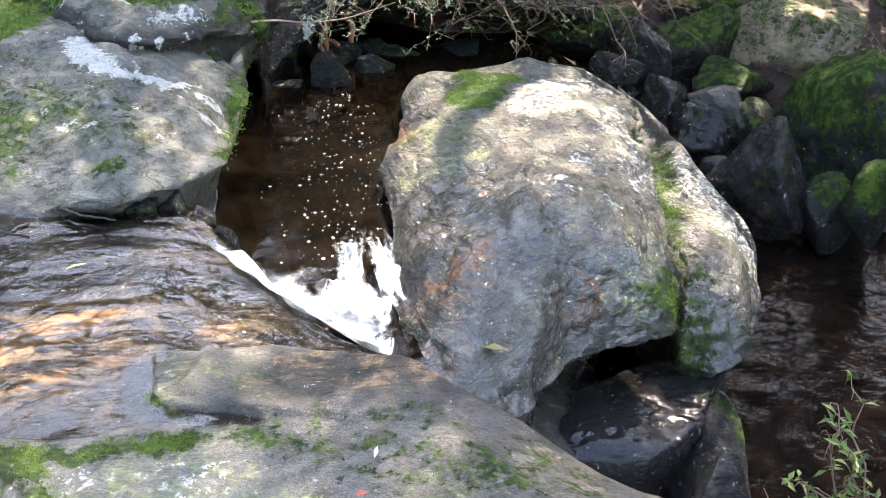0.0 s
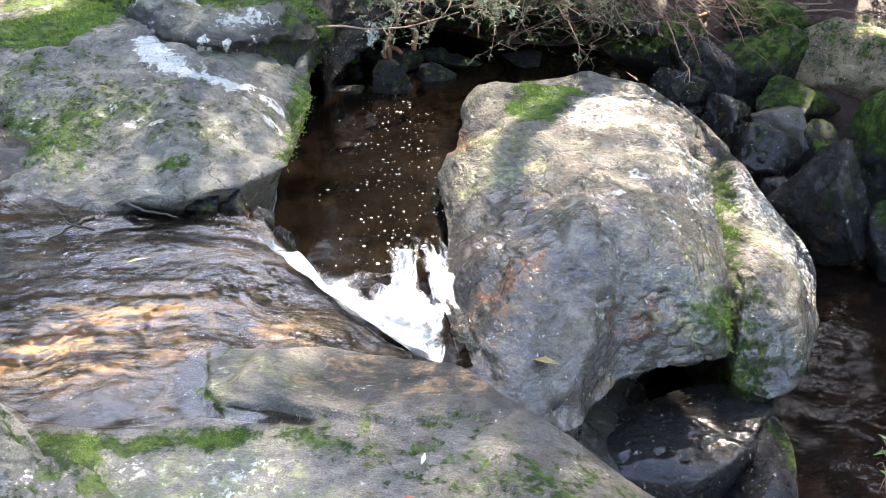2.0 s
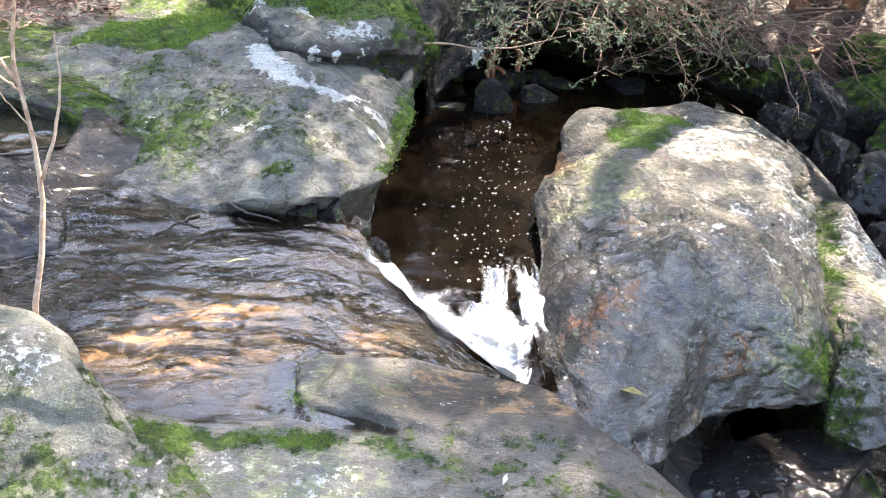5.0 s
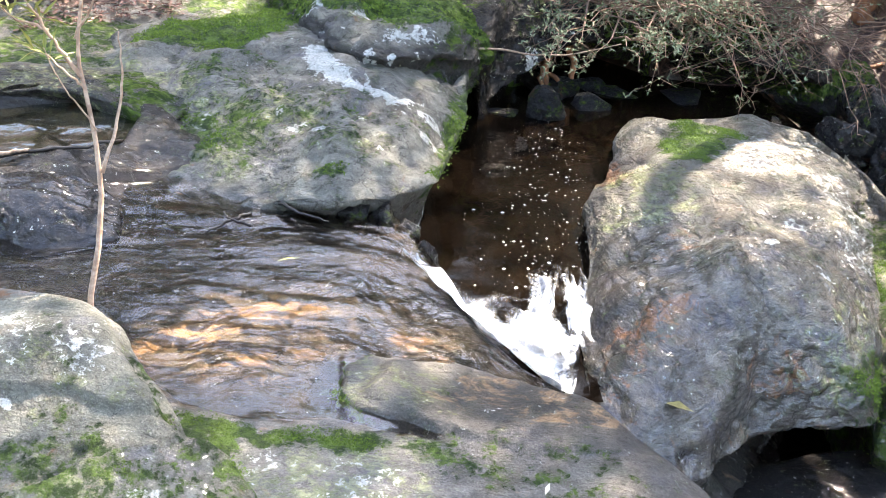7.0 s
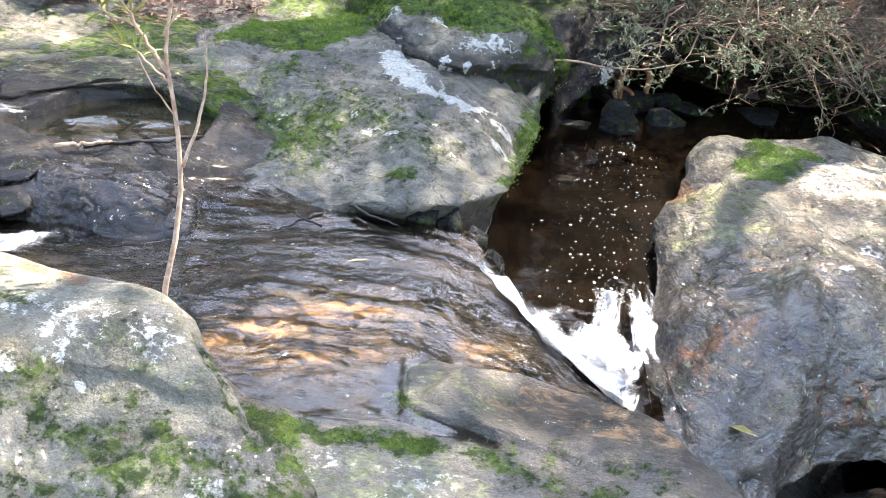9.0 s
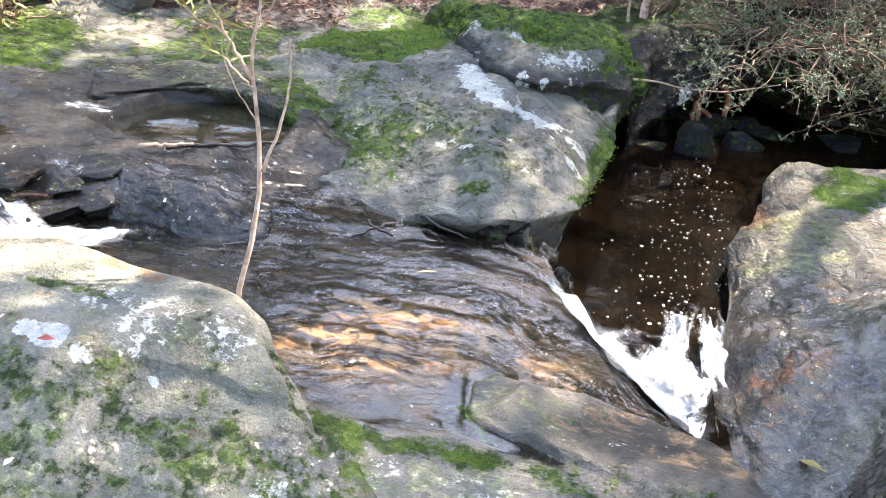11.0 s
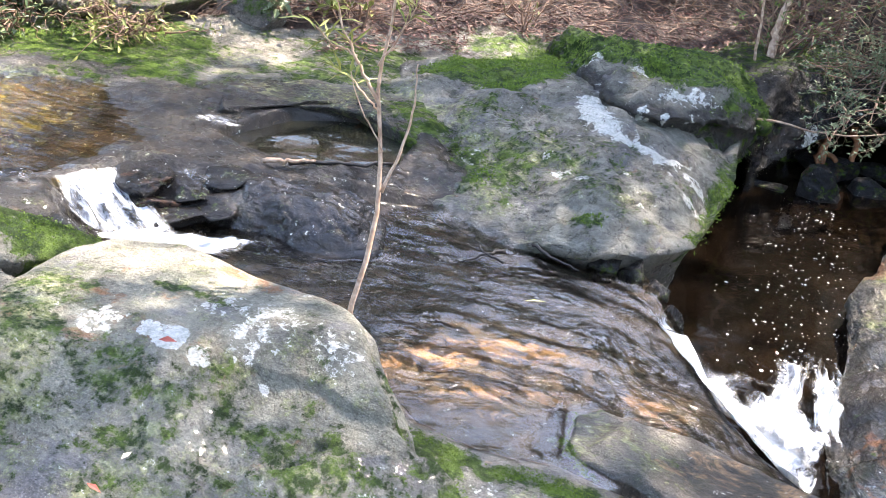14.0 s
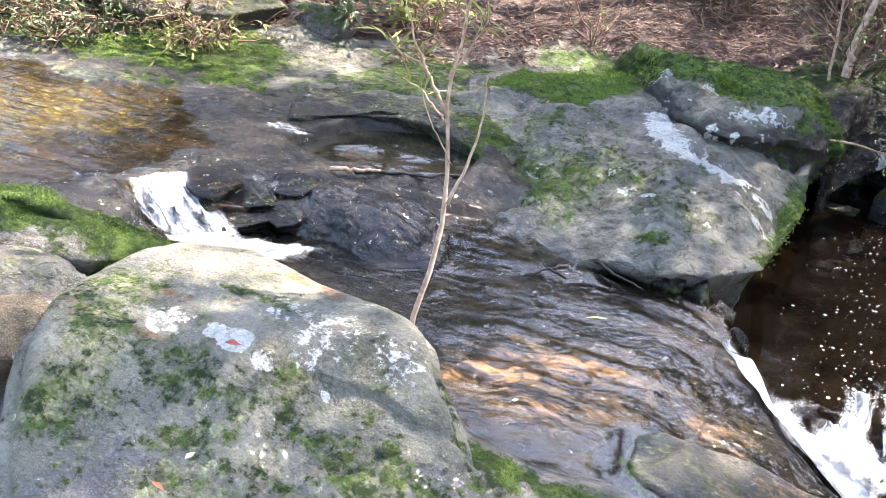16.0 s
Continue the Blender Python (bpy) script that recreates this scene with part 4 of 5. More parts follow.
# ---- stones of the far bank ----
def stone(name, label, at, w, h, mat, s, moss=0.0, wet=0.0, flat=0.25):
    """A broken stone: a ball cut by a few planes, its corners worn."""
    rng = random.Random(s)
    bm = bmesh.new()
    bmesh.ops.create_icosphere(bm, subdivisions=5, radius=1.0)
    v = np.array([q.co for q in bm.verts])
    f = [tuple(q.index for q in face.verts) for face in bm.faces]
    bm.free()
    cuts = [Vector((rng.gauss(0, 1), rng.gauss(0, 1), rng.gauss(0, 0.8))).normalized() for _ in range(15)]
    r = np.ones(len(v))
    for c in cuts:
        d = v @ np.array(c)
        lim = rng.uniform(0.42, 0.74)
        r = np.minimum(r, np.where(d > 0.05, lim / np.maximum(d, 0.05), 9))
    u = v * r[:, None]
    sz = np.array([w * 0.74, w * rng.uniform(0.6, 0.8), h * 0.76])
    u = u * sz
    a = rng.uniform(-0.6, 0.6)
    u = u @ np.array([[math.cos(a), math.sin(a), 0], [-math.sin(a), math.cos(a), 0], [0, 0, 1]])
    u = u + v * (0.03 * min(w, h) * fbm(v * 1.0, 3.5, 5, s, 0.6))[:, None]
    p = u + np.array(at)
    topness = smooth(-0.1, 0.7, v[:, 2])
    m = dict(moss=moss * (0.35 + 0.65 * topness) * smooth(-0.6, 0.5, fbm(p, 2.0, 2, s + 3) + moss), lichen=np.zeros(len(p)), rust=0.4 * smooth(0.2, 0.7, fbm(p, 2.5, 2, s + 5)), algae=np.zeros(len(p)), darkening=np.zeros(len(p)), wet=wet * np.ones(len(p)))
    ob = mesh_of(name, u, f, mat, None, m)
    ob.location = at
    return tagged(ob, label, "stone", "stones on the far bank")


KINDS = dict(dark=("dark_stone", "dark blue-black angular stone at the waterline", 0, .45, .35), mossd=("mossy_stone", "dark stone with moss down one side", 0, .3, .8), moss=("mossy_stone", "bank stone covered in green moss", 0, .15, .95), wet=("wet_stone", "black wet stone in the stream", 0, .9, .25), brown=("brown_stone", "smooth brown stone with a pale rim", 1, .3, .25), tan=("tan_stone", "big square tan sandstone block with mossy foot", 2, 0, .55), grey=("grey_stone", "grey stone behind the boulder", 1, .3, .2))
STONES = [
    ("dark", (4.04, 5.35, -0.55), 0.56, 0.68), ("mossd", (4.34, 5.05, -0.60), 0.34, 0.55), ("wet", (4.03, 6.20, -0.50), 0.48, 0.42), ("moss", (4.97, 6.00, -0.42), 0.84, 0.92), ("tan", (5.63, 7.40, -0.14), 1.45, 1.0),
    ("moss", (4.65, 6.90, -0.33), 0.68, 0.45), ("brown", (4.32, 6.60, -0.40), 0.46, 0.32), ("mossd", (4.54, 7.40, -0.16), 0.64, 0.6), ("dark", (3.85, 7.10, -0.12), 0.46, 0.56), ("moss", (3.43, 7.70, -0.03), 0.8, 0.32),
    ("wet", (3.88, 6.70, -0.34), 0.4, 0.33), ("moss", (4.61, 6.40, -0.52), 0.36, 0.3), ("wet", (3.85, 5.70, -0.65), 0.27, 0.26), ("moss", (4.42, 4.70, -0.52), 0.28, 0.5), ("mossd", (6.03, 6.90, -0.50), 0.75, 0.75),
    ("wet", (3.36, 6.50, -0.06), 0.34, 0.36), ("tan", (5.40, 8.30, 0.00), 0.32, 0.28), ("moss", (4.91, 8.00, 0.06), 0.72, 0.38), ("moss", (6.71, 7.60, -0.19), 0.6, 0.72), ("tan", (6.47, 8.60, 0.01), 0.62, 0.32)]
for i, (kind, at, w, h) in enumerate(STONES):
    name, label, mi, wet, moss = KINDS[kind]
    stone(name, label, at, w, h, (ROCK_DARK_SHADED, ROCK_BED, ROCK_TAN)[mi], 100 + i, moss, wet)
MORE = [
    ("wet", (4.2, 5.86, -0.85), 0.3, 0.32), ("moss", (5.01, 8.65, -0.1), 0.61, 0.36), ("wet", (3.6, 6.85, -0.4), 0.4, 0.4), ("wet", (4.5, 6.1, -.85), .5, .4), ("mossd", (5.3, 5.4, -.75), .6, .6), ("moss", (6.3, 6.2, -.5), .7, .7), ("moss", (2.7, 8.0, .0), .5, .3), ("mossd", (4.1, 8.0, -.1), .5, .45), ("wet", (4.9, 6.6, -.7), .5, .4), ("mossd", (3.75, 8.1, -.2), .6, .5)]
for i, (kind, at, w, h) in enumerate(MORE):
    name, label, mi, wet, moss = KINDS[kind]
    stone(name, label, at, w, h, (ROCK_DARK_SHADED, ROCK_BED, ROCK_TAN)[mi], 130 + i, moss, wet)
for i, (at, w, h) in enumerate([((.02, 3.84, .31), .16, .14), ((.13, 3.78, .27), .15, .14), ((-.12, 3.8, .33), .16, .12), ((.2, 3.66, .22), .14, .16)]):
    tagged(stone("step_stone", "small broken rock step under the slab's lip", at, w, h, ROCK_DARK_SHADED, 190 + i, .3, .5), group="broken steps")
for i, (at, w, h) in enumerate([((-2.0, 3.36, .5), .26, .1), ((-1.86, 3.38, .46), .3, .09), ((-2.03, 3.24, .43), .28, .1), ((-1.88, 3.28, .4), .3, .08), ((-1.72, 3.4, .43), .26, .09), ((-2.42, 3.02, .5), .24, .08), ((-2.3, 3.0, .45), .2, .09), ((-1.75, 3.52, .52), .2, .06)]):
    tagged(stone("ledge_slab", "thin black wet rock ledge beside the cascade", at, w, h, ROCK_DARK_SHADED, 200 + i, .1, .9), group="cascade ledges")
for i, (at, w, h) in enumerate([((-3.3, 5.75, .68), .6, .25), ((-2.75, 5.9, .68), .5, .22), ((-4.1, 5.5, .7), .9, .3), ((-3.75, 5.1, .55), .4, .18), ((-4.6, 5.2, .6), .6, .3)]):
    stone("ledge_stone", "weathered mossy sandstone ledge at the foot of the bank", at, w, h, ROCK_BED, 180 + i, .6, 0)
for i, (at, w, h) in enumerate([((1.12, 6.45, .02), .34, .26), ((1.52, 6.78, .0), .32, .2), ((1.3, 7.1, .02), .4, .2), ((1.75, 7.2, -.03), .4, .13), ((1.6, 7.3, 0), .3, .2), ((2.3, 7.2, -.03), .4, .12), ((.85, 6.5, -.03), .25, .12)]):
    tagged(stone("pool_stone", "small round mossy stone standing in the pool", at, w, h, ROCK_DARK_SHADED, 160 + i, .32, .1), group="stones in the pool")



# ---- plants ----
def plain_material(name, a, b, scale=12.0, rough=0.7, island=False, bump=0.2):
    m, t, p = material(name)
    k = Net(t)
    n = k.noise(scale, 5, 0.65)
    fac = k.ramp(n, 0.35, 0.65)
    if island:
        g = t.nodes.new("ShaderNodeNewGeometry")
        fac = k.math("ADD", k.math("MULTIPLY", g.outputs["Random Per Island"], 0.8), k.math("MULTIPLY", fac, 0.2))
    k.link(k.mix(fac, a, b), p.inputs["Base Color"])
    p.inputs["Roughness"].default_value = rough
    if bump:
        k.link(k.bump(n, bump, 0.01), p.inputs["Normal"])
    return m


BARK_PALE = plain_material("pale_bark", (0.3, 0.19, 0.13), (0.54, 0.4, 0.3), 30, 0.7)
DRIFT = plain_material("wet_black_wood", (0.008, 0.006, 0.006), (0.03, 0.024, 0.022), 30, 0.4)
BARK_RED = plain_material("red_brown_bark", (0.16, 0.065, 0.03), (0.34, 0.15, 0.07), 14, 0.8)
BARK_DARK = plain_material("dark_bark", (0.035, 0.026, 0.02), (0.1, 0.075, 0.055), 18, 0.85)
TWIG = plain_material("grey_brown_twig", (0.11, 0.06, 0.042), (0.34, 0.22, 0.16), 6, 0.8, True)
LEAF_GREY = plain_material("grey_green_leaf", (0.075, 0.11, 0.05), (0.22, 0.27, 0.15), 20, 0.5, True, 0)
LEAF_GREEN = plain_material("green_leaf", (0.06, 0.11, 0.025), (0.2, 0.26, 0.06), 20, 0.45, True, 0)
LEAF_YELLOW = plain_material("yellow_green_leaf", (0.16, 0.2, 0.04), (0.4, 0.4, 0.12), 20, 0.5, True, 0)
LEAF_CANOPY = plain_material("gum_leaf", (0.045, 0.08, 0.03), (0.1, 0.14, 0.05), 20, 0.5, True, 0)
LITTER = plain_material("fallen_leaf", (0.06, 0.026, 0.022), (0.3, 0.16, 0.125), 20, 0.6, True, 0)
LEAF_RED = plain_material("red_fallen_leaf", (0.3, 0.06, 0.04), (0.42, 0.1, 0.07), 20, 0.6, False, 0)
LEAF_OLIVE = plain_material("olive_leaf", (0.14, 0.11, 0.03), (0.26, 0.22, 0.07), 40, 0.5, False, 0)
LEAF_PALE = plain_material("bleached_leaf", (0.5, 0.46, 0.36), (0.66, 0.62, 0.5), 20, 0.6, False, 0)
MOSS_TUFT = plain_material("moss_tuft", (0.06, 0.12, 0.016), (0.24, 0.36, 0.055), 30, 0.9, True, 0)


def tube(pts, r0, r1, sides=5):
    """A tapering round stick through the points."""
    p = np.asarray(pts, float)
    n = len(p)
    d = np.gradient(p, axis=0)
    d /= np.maximum(np.linalg.norm(d, axis=1), 1e-9)[:, None]
    ref = np.array([0.31, 0.17, 0.93]) if abs(d[0, 2]) < 0.85 else np.array([0.93, 0.31, 0.17])
    a = np.cross(d, ref)
    a /= np.linalg.norm(a, axis=1)[:, None]
    b = np.cross(d, a)
    r = np.linspace(r0, r1, n)[:, None]
    v = np.concatenate([p + r * (np.cos(t) * a + np.sin(t) * b) for t in np.linspace(0, 2 * math.pi, sides, endpoint=False)])
    v = v.reshape(sides, n, 3).transpose(1, 0, 2).reshape(-1, 3)
    f = grid_faces(sides, n, True)
    return v, f + [tuple(range(sides))[::-1], tuple(range((n - 1) * sides, n * sides))]


class Heap:
    """Gathers many pieces into one mesh."""

    def __init__(self):
        self.v, self.f, self.n = [], [], 0

    def add(self, v, f):
        self.v.append(np.asarray(v, float))
        self.f += [tuple(i + self.n for i in q) for q in f]
        self.n += len(v)

    def leaf(self, at, along, up, length, width, fold=0.25):
        a = along / max(np.linalg.norm(along), 1e-9)
        s = np.cross(a, up)
        s /= max(np.linalg.norm(s), 1e-9)
        u = np.cross(s, a)
        at = np.asarray(at)
        m = at + a * length * 0.45
        self.add([at, m + s * width / 2 + u * width * fold, at + a * length - u * length * 0.1, m - s * width / 2 + u * width * fold, m], [(0, 4, 1), (1, 4, 2), (2, 4, 3), (3, 4, 0)])

    def leaves(self, at, along, up, length, width, fold=0.25):
        """Many leaves at once, from arrays."""
        at, up = np.asarray(at, float), np.asarray(up, float)
        a = along / np.maximum(np.linalg.norm(along, axis=1), 1e-9)[:, None]
        s = np.cross(a, up)
        s /= np.maximum(np.linalg.norm(s, axis=1), 1e-9)[:, None]
        u = np.cross(s, a)
        l, w = np.asarray(length)[:, None], np.asarray(width)[:, None]
        m = at + a * l * 0.45
        v = np.stack([at, m + s * w / 2 + u * w * fold, at + a * l - u * l * 0.1, m - s * w / 2 + u * w * fold, m], 1).reshape(-1, 3)
        k = self.n + 5 * np.arange(len(at))[:, None, None] + np.array([[0, 4, 1], [1, 4, 2], [2, 4, 3], [3, 4, 0]])[None]
        self.f += [tuple(q) for q in k.reshape(-1, 3).tolist()]
        self.v.append(v)
        self.n += len(v)

    def part(self, name, mat, parent=None, flat=False):
        return mesh_of(name, np.concatenate(self.v), self.f, mat, parent, None, flat)


def bent(a, b, rng, sag=0.0, wob=0.05, n=7):
    a, b = np.asarray(a, float), np.asarray(b, float)
    t = np.linspace(0, 1, n)[:, None]
    p = a + (b - a) * t
    w = np.array([[rng.gauss(0, 1) for _ in range(3)] for _ in range(n)]) * wob * np.linalg.norm(b - a) * np.sin(math.pi * t)
    p = p + w
    p[:, 2] -= sag * (t[:, 0] ** 2)
    return p


def empty(name, at, label, category, group=""):
    e = new(name)
    e.location = at
    return tagged(e, label, category, group)


def twig_bush(name, at, label, rng, stems=14, reach=0.8, height=0.7, droop=0.3, leaves=350, leaf=0.03, mat=None, lean=(0, -0.4), wood=None, group="", spread=1.0):
    """Wiry stems that fork twice, and small leaves along the outer twigs."""
    e = empty(name, at, label, "shrub", group)
    wood_heap, leaf_heap, ends = Heap(), Heap(), []
    for _ in range(stems):
        a = rng.uniform(0, 2 * math.pi)
        out = np.array([math.cos(a) * spread + lean[0], math.sin(a) * spread + lean[1], 0]) * reach * rng.uniform(0.5, 1)
        tip = out + np.array([0, 0, height * rng.uniform(0.4, 1.1)])
        p = bent((rng.gauss(0, .05), rng.gauss(0, .05), 0), tip, rng, droop * rng.uniform(0.3, 1.2), 0.06)
        wood_heap.add(*tube(p, 0.009 * rng.uniform(.6, 1.2), 0.003, 4))
        for _ in range(5):
            i = rng.randint(2, 6)
            q = p[i] + (p[i] - p[i - 2]) * rng.uniform(.5, 1.2) + np.array([rng.gauss(0, .16), rng.gauss(0, .16), rng.gauss(0, .12)]) * reach
            w = bent(p[i], q, rng, 0.05, 0.07, 5)
            wood_heap.add(*tube(w, 0.004, 0.0018, 3))
            ends.append(w)
            for _ in range(3):
                j = rng.randint(1, 4)
                q2 = w[j] + np.array([rng.gauss(0, .1), rng.gauss(0, .1), rng.gauss(0, .08)]) * reach * 1.2
                w2 = bent(w[j], q2, rng, 0.02, 0.08, 4)
                wood_heap.add(*tube(w2, 0.002, 0.001, 3))
                ends.append(w2)
    wood_heap.part("wood", wood or TWIG, e)
    if leaves:
        g = np.random.default_rng(rng.randint(0, 9999))
        every = np.concatenate([w[1:] for w in ends])
        leaf_heap.leaves(every[g.integers(0, len(every), leaves)], g.normal(0, 1, (leaves, 3)) * np.array([1, 1, .6]) + np.array([0, 0, .2]), g.normal(0, .4, (leaves, 3)) + np.array([0, 0, 1]), leaf * g.uniform(.6, 1.4, leaves), np.full(leaves, leaf * 0.38))
        leaf_heap.part("foliage", mat or LEAF_GREY, e, True)
    return e


def trunk(name, label, pts, r0, r1, mat, s, limbs=0):
    rng = random.Random(s)
    e = empty(name, pts[0], label, "tree")
    o = np.asarray(pts[0], float)
    p = np.asarray(pts, float) - o
    t = np.linspace(0, 1, 14)
    k = np.linspace(0, 1, len(p))
    q = np.stack([np.interp(t, k, p[:, i]) for i in range(3)], 1)
    q[1:-1] += np.array([[rng.gauss(0, 1) for _ in range(3)] for _ in range(12)]) * r0 * 0.25
    v, f = tube(q, r0, r1, 10)
    v[:10] += (v[:10] - q[0]) * 0.35
    v += 0.12 * r0 * fbm(v + o, 14, 3, s)[:, None]
    mesh_of("trunk", v, f, mat, e)
    for _ in range(limbs):
        i = rng.randint(5, 12)
        b = q[i] + np.array([rng.uniform(-.5, .5), rng.uniform(-.4, .3), rng.uniform(.1, .5)])
        mesh_of("limb", *tube(bent(q[i], b, rng, 0, .06), r1 * 0.5, r1 * 0.12, 5), mat, e)
    return e


def sapling():
    e = empty("sapling", (-.85, 2.56, .38), "slim bare sapling rising between pale rock and water", "sapling")
    rng = random.Random(5)

    def stem(name, pts, r0, r1):
        p = np.asarray(pts, float) - np.array([-.85, 2.56, .38])
        t = np.linspace(0, 1, 16)
        k = np.linspace(0, 1, len(p))
        q = np.stack([np.interp(t, k, p[:, i]) for i in range(3)], 1)
        q[1:-1] += np.array([[rng.gauss(0, .0022) for _ in range(3)] for _ in range(14)])
        mesh_of(name, *tube(q, r0, r1, 8), BARK_PALE, e)
        return q
    stem("trunk", [(-.85, 2.56, .38), (-.82, 2.48, .58), (-.81, 2.59, .78), (-.81, 2.64, .88), (-.83, 2.69, 1.0), (-.85, 2.72, 1.12), (-.88, 2.75, 1.23), (-.89, 2.76, 1.29), (-.87, 2.8, 1.45), (-.86, 2.83, 1.62)], .0095, .004)
    ends = [stem("branch", [(-.81, 2.66, .94), (-.78, 2.71, 1.06), (-.765, 2.75, 1.14), (-.77, 2.78, 1.24), (-.775, 2.8, 1.33)], .006, .002),
            stem("branch", [(-.87, 2.74, 1.2), (-.93, 2.75, 1.28), (-1.0, 2.76, 1.38), (-1.06, 2.78, 1.5)], .007, .003),
            stem("branch", [(-.86, 2.74, 1.17), (-.9, 2.74, 1.2), (-.96, 2.74, 1.26), (-1.03, 2.74, 1.29)], .004, .002),
            stem("branch", [(-.89, 2.76, 1.31), (-.84, 2.78, 1.4), (-.8, 2.8, 1.5)], .004, .002),
            stem("branch", [(-.96, 2.76, 1.33), (-1.04, 2.74, 1.36), (-1.12, 2.74, 1.42)], .004, .002),
            stem("branch", [(-.83, 2.7, 1.06), (-.87, 2.69, 1.13), (-.91, 2.68, 1.19), (-.95, 2.68, 1.3)], .003, .0015)]
    h = Heap()
    for q in (ends[1], ends[3], ends[4], ends[2]):
        for _ in range(16):
            c = q[rng.randint(9, 15)]
            h.leaf(c, np.array([rng.gauss(0, .8), rng.gauss(0, .8), rng.gauss(.5, .5)]), np.array([rng.gauss(0, .5), rng.gauss(0, .5), 1]), rng.uniform(.06, .11), rng.uniform(.009, .015))
    h.part("foliage", LEAF_YELLOW, e, True)


sapling()
RNG = random.Random(11)
twig_bush("pool_bush", (1.75, 7.55, .62), "wiry half-bare bush drooping over the pool", RNG, 34, .9, .35, .3, 7500, .034, LEAF_GREY, (-.1, -.75))
twig_bush("pool_bush", (2.5, 7.7, .62), "wiry half-bare bush drooping over the pool", RNG, 36, .95, .45, .3, 4000, .032, LEAF_GREY, (.0, -.7))
twig_bush("dead_bush", (3.2, 7.9, .45), "tangle of bare grey twigs over dark water", RNG, 34, 1.1, .4, .3, 60, .03, LEAF_GREY, (0, -.6))
twig_bush("bank_bush", (1.95, 8.2, .8), "brown twiggy bush on the bank top", RNG, 26, .9, .9, .1, 1800, .045, LEAF_GREY, (0, -.2))
twig_bush("bank_bush", (.75, 7.6, .65), "thin shrub with yellow-green leaves on the rock edge", RNG, 16, .6, .7, .05, 450, .045, LEAF_GREEN, (.2, -.1))
twig_bush("bank_bush", (-1.07, 7.2, .55), "small bare shrub on mossy ground", RNG, 5, .35, .7, 0, 60, .04, LEAF_GREEN, (0, 0))
twig_bush("leafy_shrub", (-2.75, 6.1, .6), "strappy blue-green shrub at the foot of the bank", RNG, 12, .4, .5, .05, 220, .12, LEAF_GREY, (0, -.1))
twig_bush("leafy_shrub", (-2.2, 6.3, .6), "strappy yellow-green shrub at the foot of the bank", RNG, 10, .35, .5, .05, 160, .11, LEAF_YELLOW, (0, -.1))
twig_bush("bank_fern", (-3.9, 4.95, .55), "low dark green plants hanging over the upstream water", RNG, 30, .5, .3, .2, 1500, .05, LEAF_CANOPY, (.2, -.3))
twig_bush("bank_fern", (-4.6, 4.7, .55), "dark green plants overhanging the upstream water", RNG, 30, .55, .35, .2, 1500, .05, LEAF_CANOPY, (.25, -.25))
twig_bush("bank_fern", (-3.2, 5.2, .6), "low green plants on the mossy bank", RNG, 20, .4, .25, .1, 400, .05, LEAF_YELLOW, (.1, -.2))
twig_bush("stream_plant", (2.2, 1.85, -.45), "leafy green plant at the stream edge", RNG, 12, .22, .6, .02, 420, .05, LEAF_GREEN, (-.2, .3))
twig_bush("stream_plant", (1.98, 2.0, -.5), "leafy green plant at the stream edge", RNG, 7, .16, .42, .02, 160, .045, LEAF_GREEN, (-.1, .2))
thicket = twig_bush("thicket_bush", (-.2, 8.6, .85), "tangled brown understorey bush", random.Random(21), 22, .8, .8, .12, 160, .05, LEAF_GREEN, (0, -.1), None, "understorey thicket", 0.9)
thicket_b = twig_bush("thicket_bush", (1.0, 9.2, .9), "tangled understorey bush with dull green leaves", random.Random(22), 20, .8, .9, .1, 620, .06, LEAF_GREY, (0, -.1), None, "understorey thicket", 0.9)


def ground_at(x, y):
    return float(ground_height(np.array([x]), np.array([y]))[0])


for i in range(44):
    x = -5.5 + 13.5 * RNG.random()
    y = bank(np.array([x]))[0] + 1.6 + 4.5 * RNG.random() ** 1.3 + (1.4 if x < -1 else 0.3)
    if x > 3:
        y += 1.8
    copy_thing(thicket if RNG.random() < 0.55 else thicket_b, pose(x, y, ground_at(x, y) - 0.03, 0, 0, RNG.uniform(0, 360)))
# unseen thicket on the right, added to darken the stream's reflections
for i in range(26):
    x, y = RNG.uniform(6.2, 9.5), RNG.uniform(-1, 7.5)
    copy_thing(thicket_b, pose(x, y, ground_at(x, y) - 0.03, 0, 0, RNG.uniform(0, 360)))

